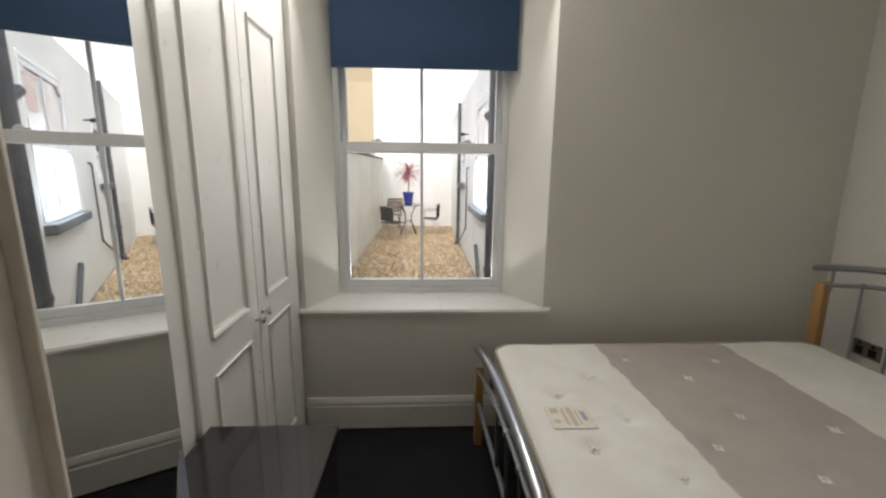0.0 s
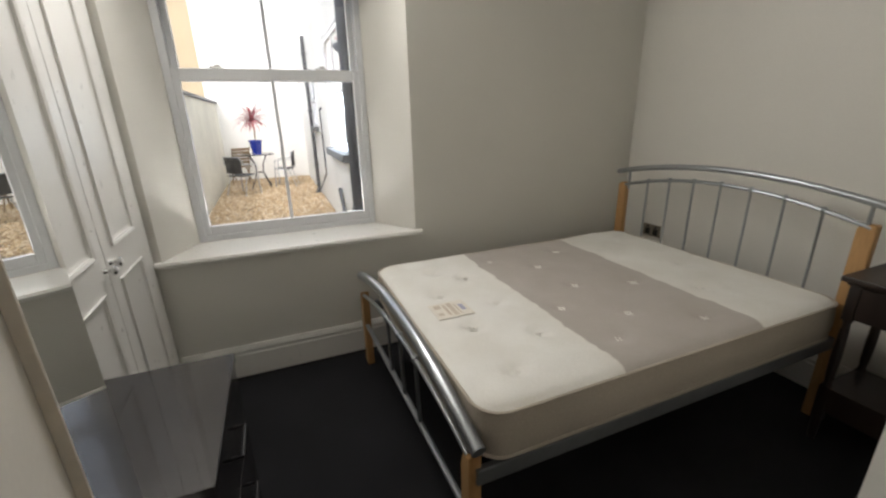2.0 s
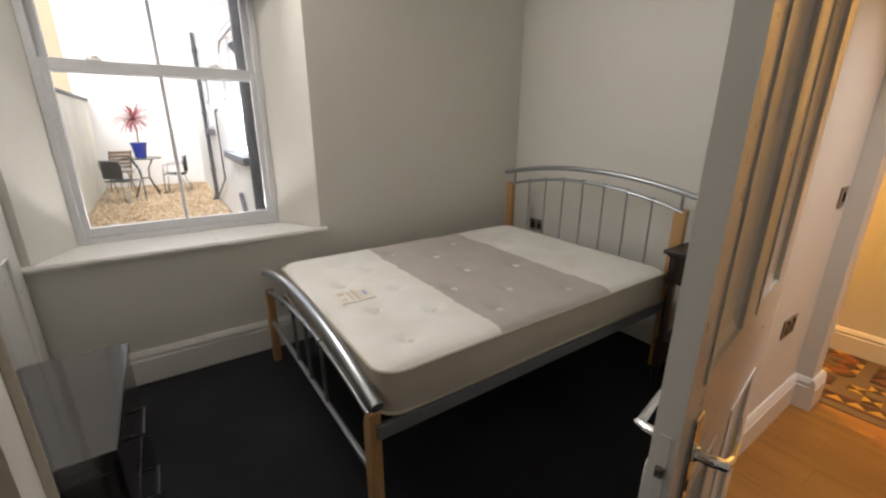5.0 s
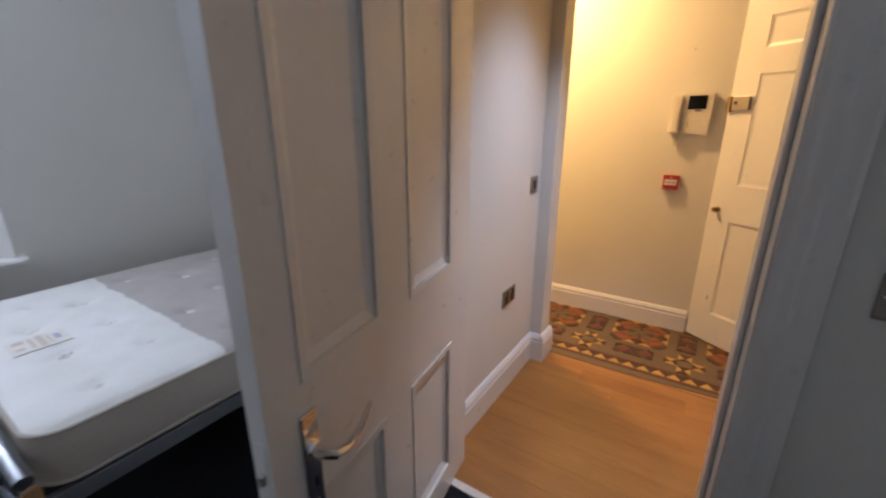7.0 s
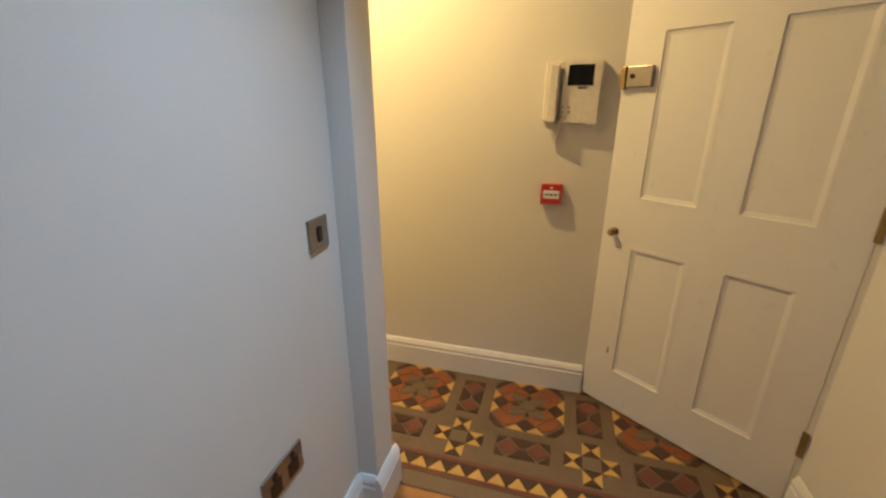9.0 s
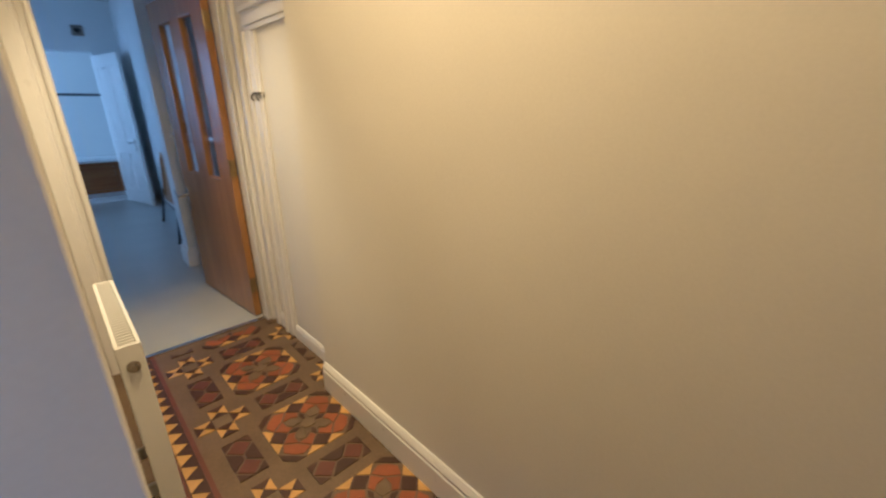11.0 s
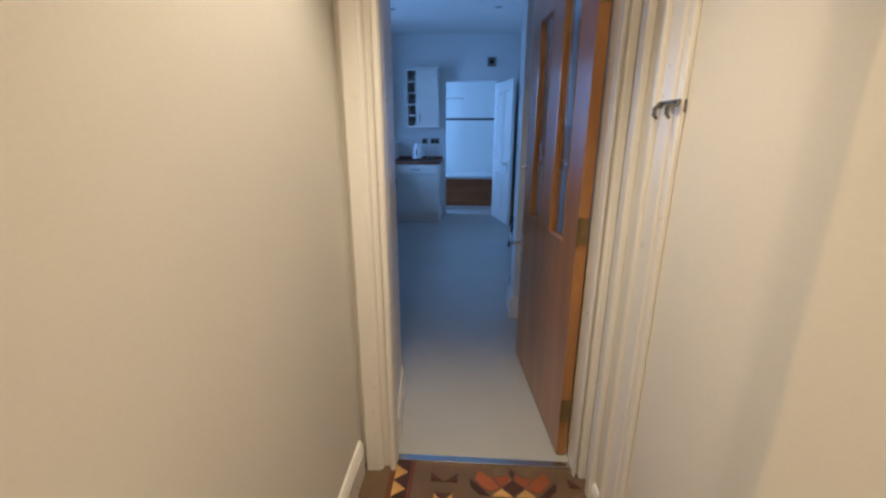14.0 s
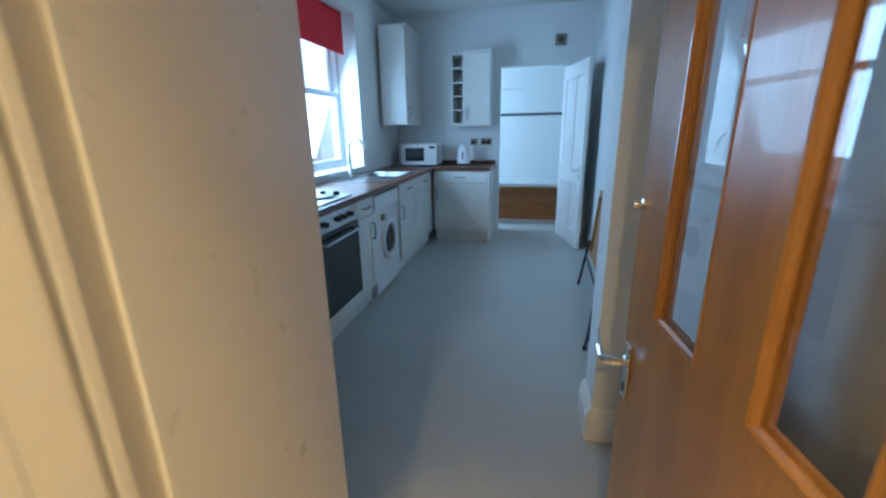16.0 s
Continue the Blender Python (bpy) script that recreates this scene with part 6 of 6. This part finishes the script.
def floor_edge():
    """The bowed edge where the oak laps over the tile border, and one darker patch."""
    def bow(y):
        return 2.514 + 0.075 * max(0.0, (-0.25 - y)) ** 1.5
    ys = [0.06 - 1.385 * k / 24 for k in range(25)]
    bm = bmesh.new()
    for y0, y1 in zip(ys, ys[1:]):
        prism(bm, [(2.5125, y0), (bow(y0), y0), (bow(y1), y1), (2.5125, y1)], -0.002, 0.0015)
    part("lap", bm, OAK, floor_hall)
    part("edge_bead", tube(bmesh.new(), [(bow(y) + 0.002, y, 0.0008) for y in ys], 0.0035, 8), BRN, floor_hall, "dark worn edge bead", smooth=True)
    part("plank", boxes((2.322, -0.70, -0.002, 2.428, -0.175, 0.0009), bevel=0.0004), DARKOAK, floor_hall, "darker oak patch")


floor_edge()
MESHES = {}


def tile_mesh(key, pts, material):
    if key not in MESHES:
        bm = prism(bmesh.new(), pts, -0.003, 0.0)
        bmesh.ops.recalc_face_normals(bm, faces=bm.faces)
        me = bpy.data.meshes.new(key)
        bm.to_mesh(me)
        bm.free()
        me.materials.append(material)
        MESHES[key] = me
    return MESHES[key]


REST = {}


def lay(key, pts, material, cx, cy, turn):
    """One tile piece about (cx, cy), turned by quarter turns; kept inside the corridor floor."""
    c, s = round(math.cos(turn * math.pi / 2)), round(math.sin(turn * math.pi / 2))
    out = [(cx + c * a - s * b, cy + s * a + c * b) for a, b in pts]
    if max(p[0] for p in out) > 3.40 or max(p[1] for p in out) > 2.404 or min(p[1] for p in out) < -1.36:
        return
    mx = sum(p[0] for p in out) / len(out)
    my = sum(p[1] for p in out) / len(out)
    if 0.55 < my:
        ob = new("tile", tile_mesh(key, pts, material))
        ob.matrix_basis = pose(cx, cy, 0, 0, 0, 90 * turn)
        ob.parent = floor_tiles
    else:
        REST.setdefault(material.name, (material, []))[1].append(out)


g = 0.0012  # half a joint


def shrink(pts):
    cx, cy = sum(p[0] for p in pts) / len(pts), sum(p[1] for p in pts) / len(pts)
    out = []
    for a, b in pts:
        d = math.hypot(a - cx, b - cy)
        f = 1 - 2.2 * g / max(d, 1e-6)
        out.append((cx + (a - cx) * f, cy + (b - cy) * f))
    return out


def star(cx, cy):
    u = 0.037
    lay("star_centre", shrink([(-u, -u), (u, -u), (u, u), (-u, u)]), GRN, cx, cy, 0)
    for q in range(4):
        lay("star_dark", shrink([(u, -u), (2 * u, 0), (u, u)]), BRN, cx, cy, q)
        lay("star_tip", shrink([(3 * u, -u), (3 * u, u), (2 * u, 0)]), BRN, cx, cy, q)
        lay("star_ray", shrink([(u, u), (2 * u, 0), (3 * u, u)]), YEL, cx, cy, q)
        lay("star_ray_b", shrink([(u, -u), (3 * u, -u), (2 * u, 0)]), YEL, cx, cy, q)


def medallion(cx, cy):
    h, q4 = 0.172, 0.086
    lay("med_centre", [(0.030 * math.cos(k * math.pi / 4), 0.030 * math.sin(k * math.pi / 4)) for k in range(8)], GRN, cx, cy, 0)
    for q in range(4):
        lay("med_petal", shrink([(0.020, 0.024), (0.058, 0.018), (0.078, 0.046), (0.074, 0.074), (0.046, 0.078), (0.018, 0.058), (0.024, 0.020)][::-1]), GRN, cx, cy, q)
        lay("med_dark", shrink([(0.034, 0), (0.060, -0.014), (0.086, 0), (0.060, 0.014)]), BRN, cx, cy, q)
        lay("med_kite_a", shrink([(0.090, 0.004), (q4 + 0.046, 0.046), (0.082, 0.082), (0.080, 0.045), (0.064, 0.018)]), ORA, cx, cy, q)
        lay("med_kite_b", shrink([(0.004, 0.090), (0.018, 0.064), (0.045, 0.080), (0.082, 0.082), (0.046, q4 + 0.046)]), ORA, cx, cy, q)
        lay("med_kite_c", shrink([(0.086, 0.084), (q4 + 0.050, 0.050), (h - 0.020, 0.092), (0.128, 0.128), (0.092, h - 0.020), (0.050, q4 + 0.050), (0.084, 0.086)][::-1]), ORA, cx, cy, q)
        lay("med_ray_a", shrink([(h, 0.004), (h, 0.088), (q4 + 0.048, 0.046)]), YEL, cx, cy, q)
        lay("med_ray_b", shrink([(h, -0.004), (q4 + 0.048, -0.046), (h, -0.088)]), YEL, cx, cy, q)
        lay("med_notch", shrink([(h, 0.0), (q4 + 0.046, 0.044), (0.092, 0.0), (q4 + 0.046, -0.044)]), BRN, cx, cy, q)
        lay("med_corner", shrink([(h, 0.092), (h, 0.130), (0.130, h), (0.092, h), (0.130, 0.130)]), BRN, cx, cy, q)


def oblong(cx, cy, turn):
    a, b = 0.116, 0.056
    for s in (1, -1):
        lay("ob_diamond", shrink([(0.016, 0), (0.064, -b * 0.86), (0.112, 0), (0.064, b * 0.86)]), PNK, cx + (0 if turn % 2 else (0 if s > 0 else 0)), cy, turn + (0 if s > 0 else 2))
        lay("ob_cap", shrink([(a, -b), (a, b), (0.112, 0.004), (0.112, -0.004)]), BRN, cx, cy, turn + (0 if s > 0 else 2))
        lay("ob_side", shrink([(0.068, b), (a - 0.001, b), (0.114, 0.006)]), BRN, cx, cy, turn + (0 if s > 0 else 2))
        lay("ob_side_b", shrink([(0.068, -b), (0.114, -0.006), (a - 0.001, -b)]), BRN, cx, cy, turn + (0 if s > 0 else 2))
        lay("ob_mid", shrink([(0.060, b), (0.014, 0.003), (-0.014, 0.003), (-0.060, b)][::-1]), BRN, cx, cy, turn + (0 if s > 0 else 2))


PY, PX = 0.562, 0.275
for k in range(-3, 5):
    ys = -0.105 + PY * k
    star(2.815, ys)
    star(2.815 + 2 * PX, ys)
    medallion(2.815 + PX, ys + PY / 2)
    oblong(2.815 + PX, ys, 0)
    oblong(2.815, ys + PY / 2, 1)
    oblong(2.815 + 2 * PX, ys + PY / 2, 1)
    for j in range(7):
        yy = ys + (j + 0.5) * PY / 7
        hp = PY / 14
        lay("edge_ray", shrink([(0, -hp), (0.055, 0), (0, hp)]), YEL, 2.612, yy, 0)
for material, polys in list(REST.values()):
    bm = bmesh.new()
    for pts in polys:
        prism(bm, pts, -0.003, 0.0)
    ob = part("tile_field", bm, material, floor_tiles)
    ob["kind"] = "stuff"
for a, b, material in ((2.590, 2.609, PNK), (2.672, 2.690, PNK)):
    part("tile_strip", boxes((a, -1.36, -0.003, b, 2.404, -0.0005)), material, floor_tiles)
part("tile_strip", boxes((2.6095, -1.36, -0.003, 2.6715, 2.404, -0.0012)), BRN, floor_tiles)
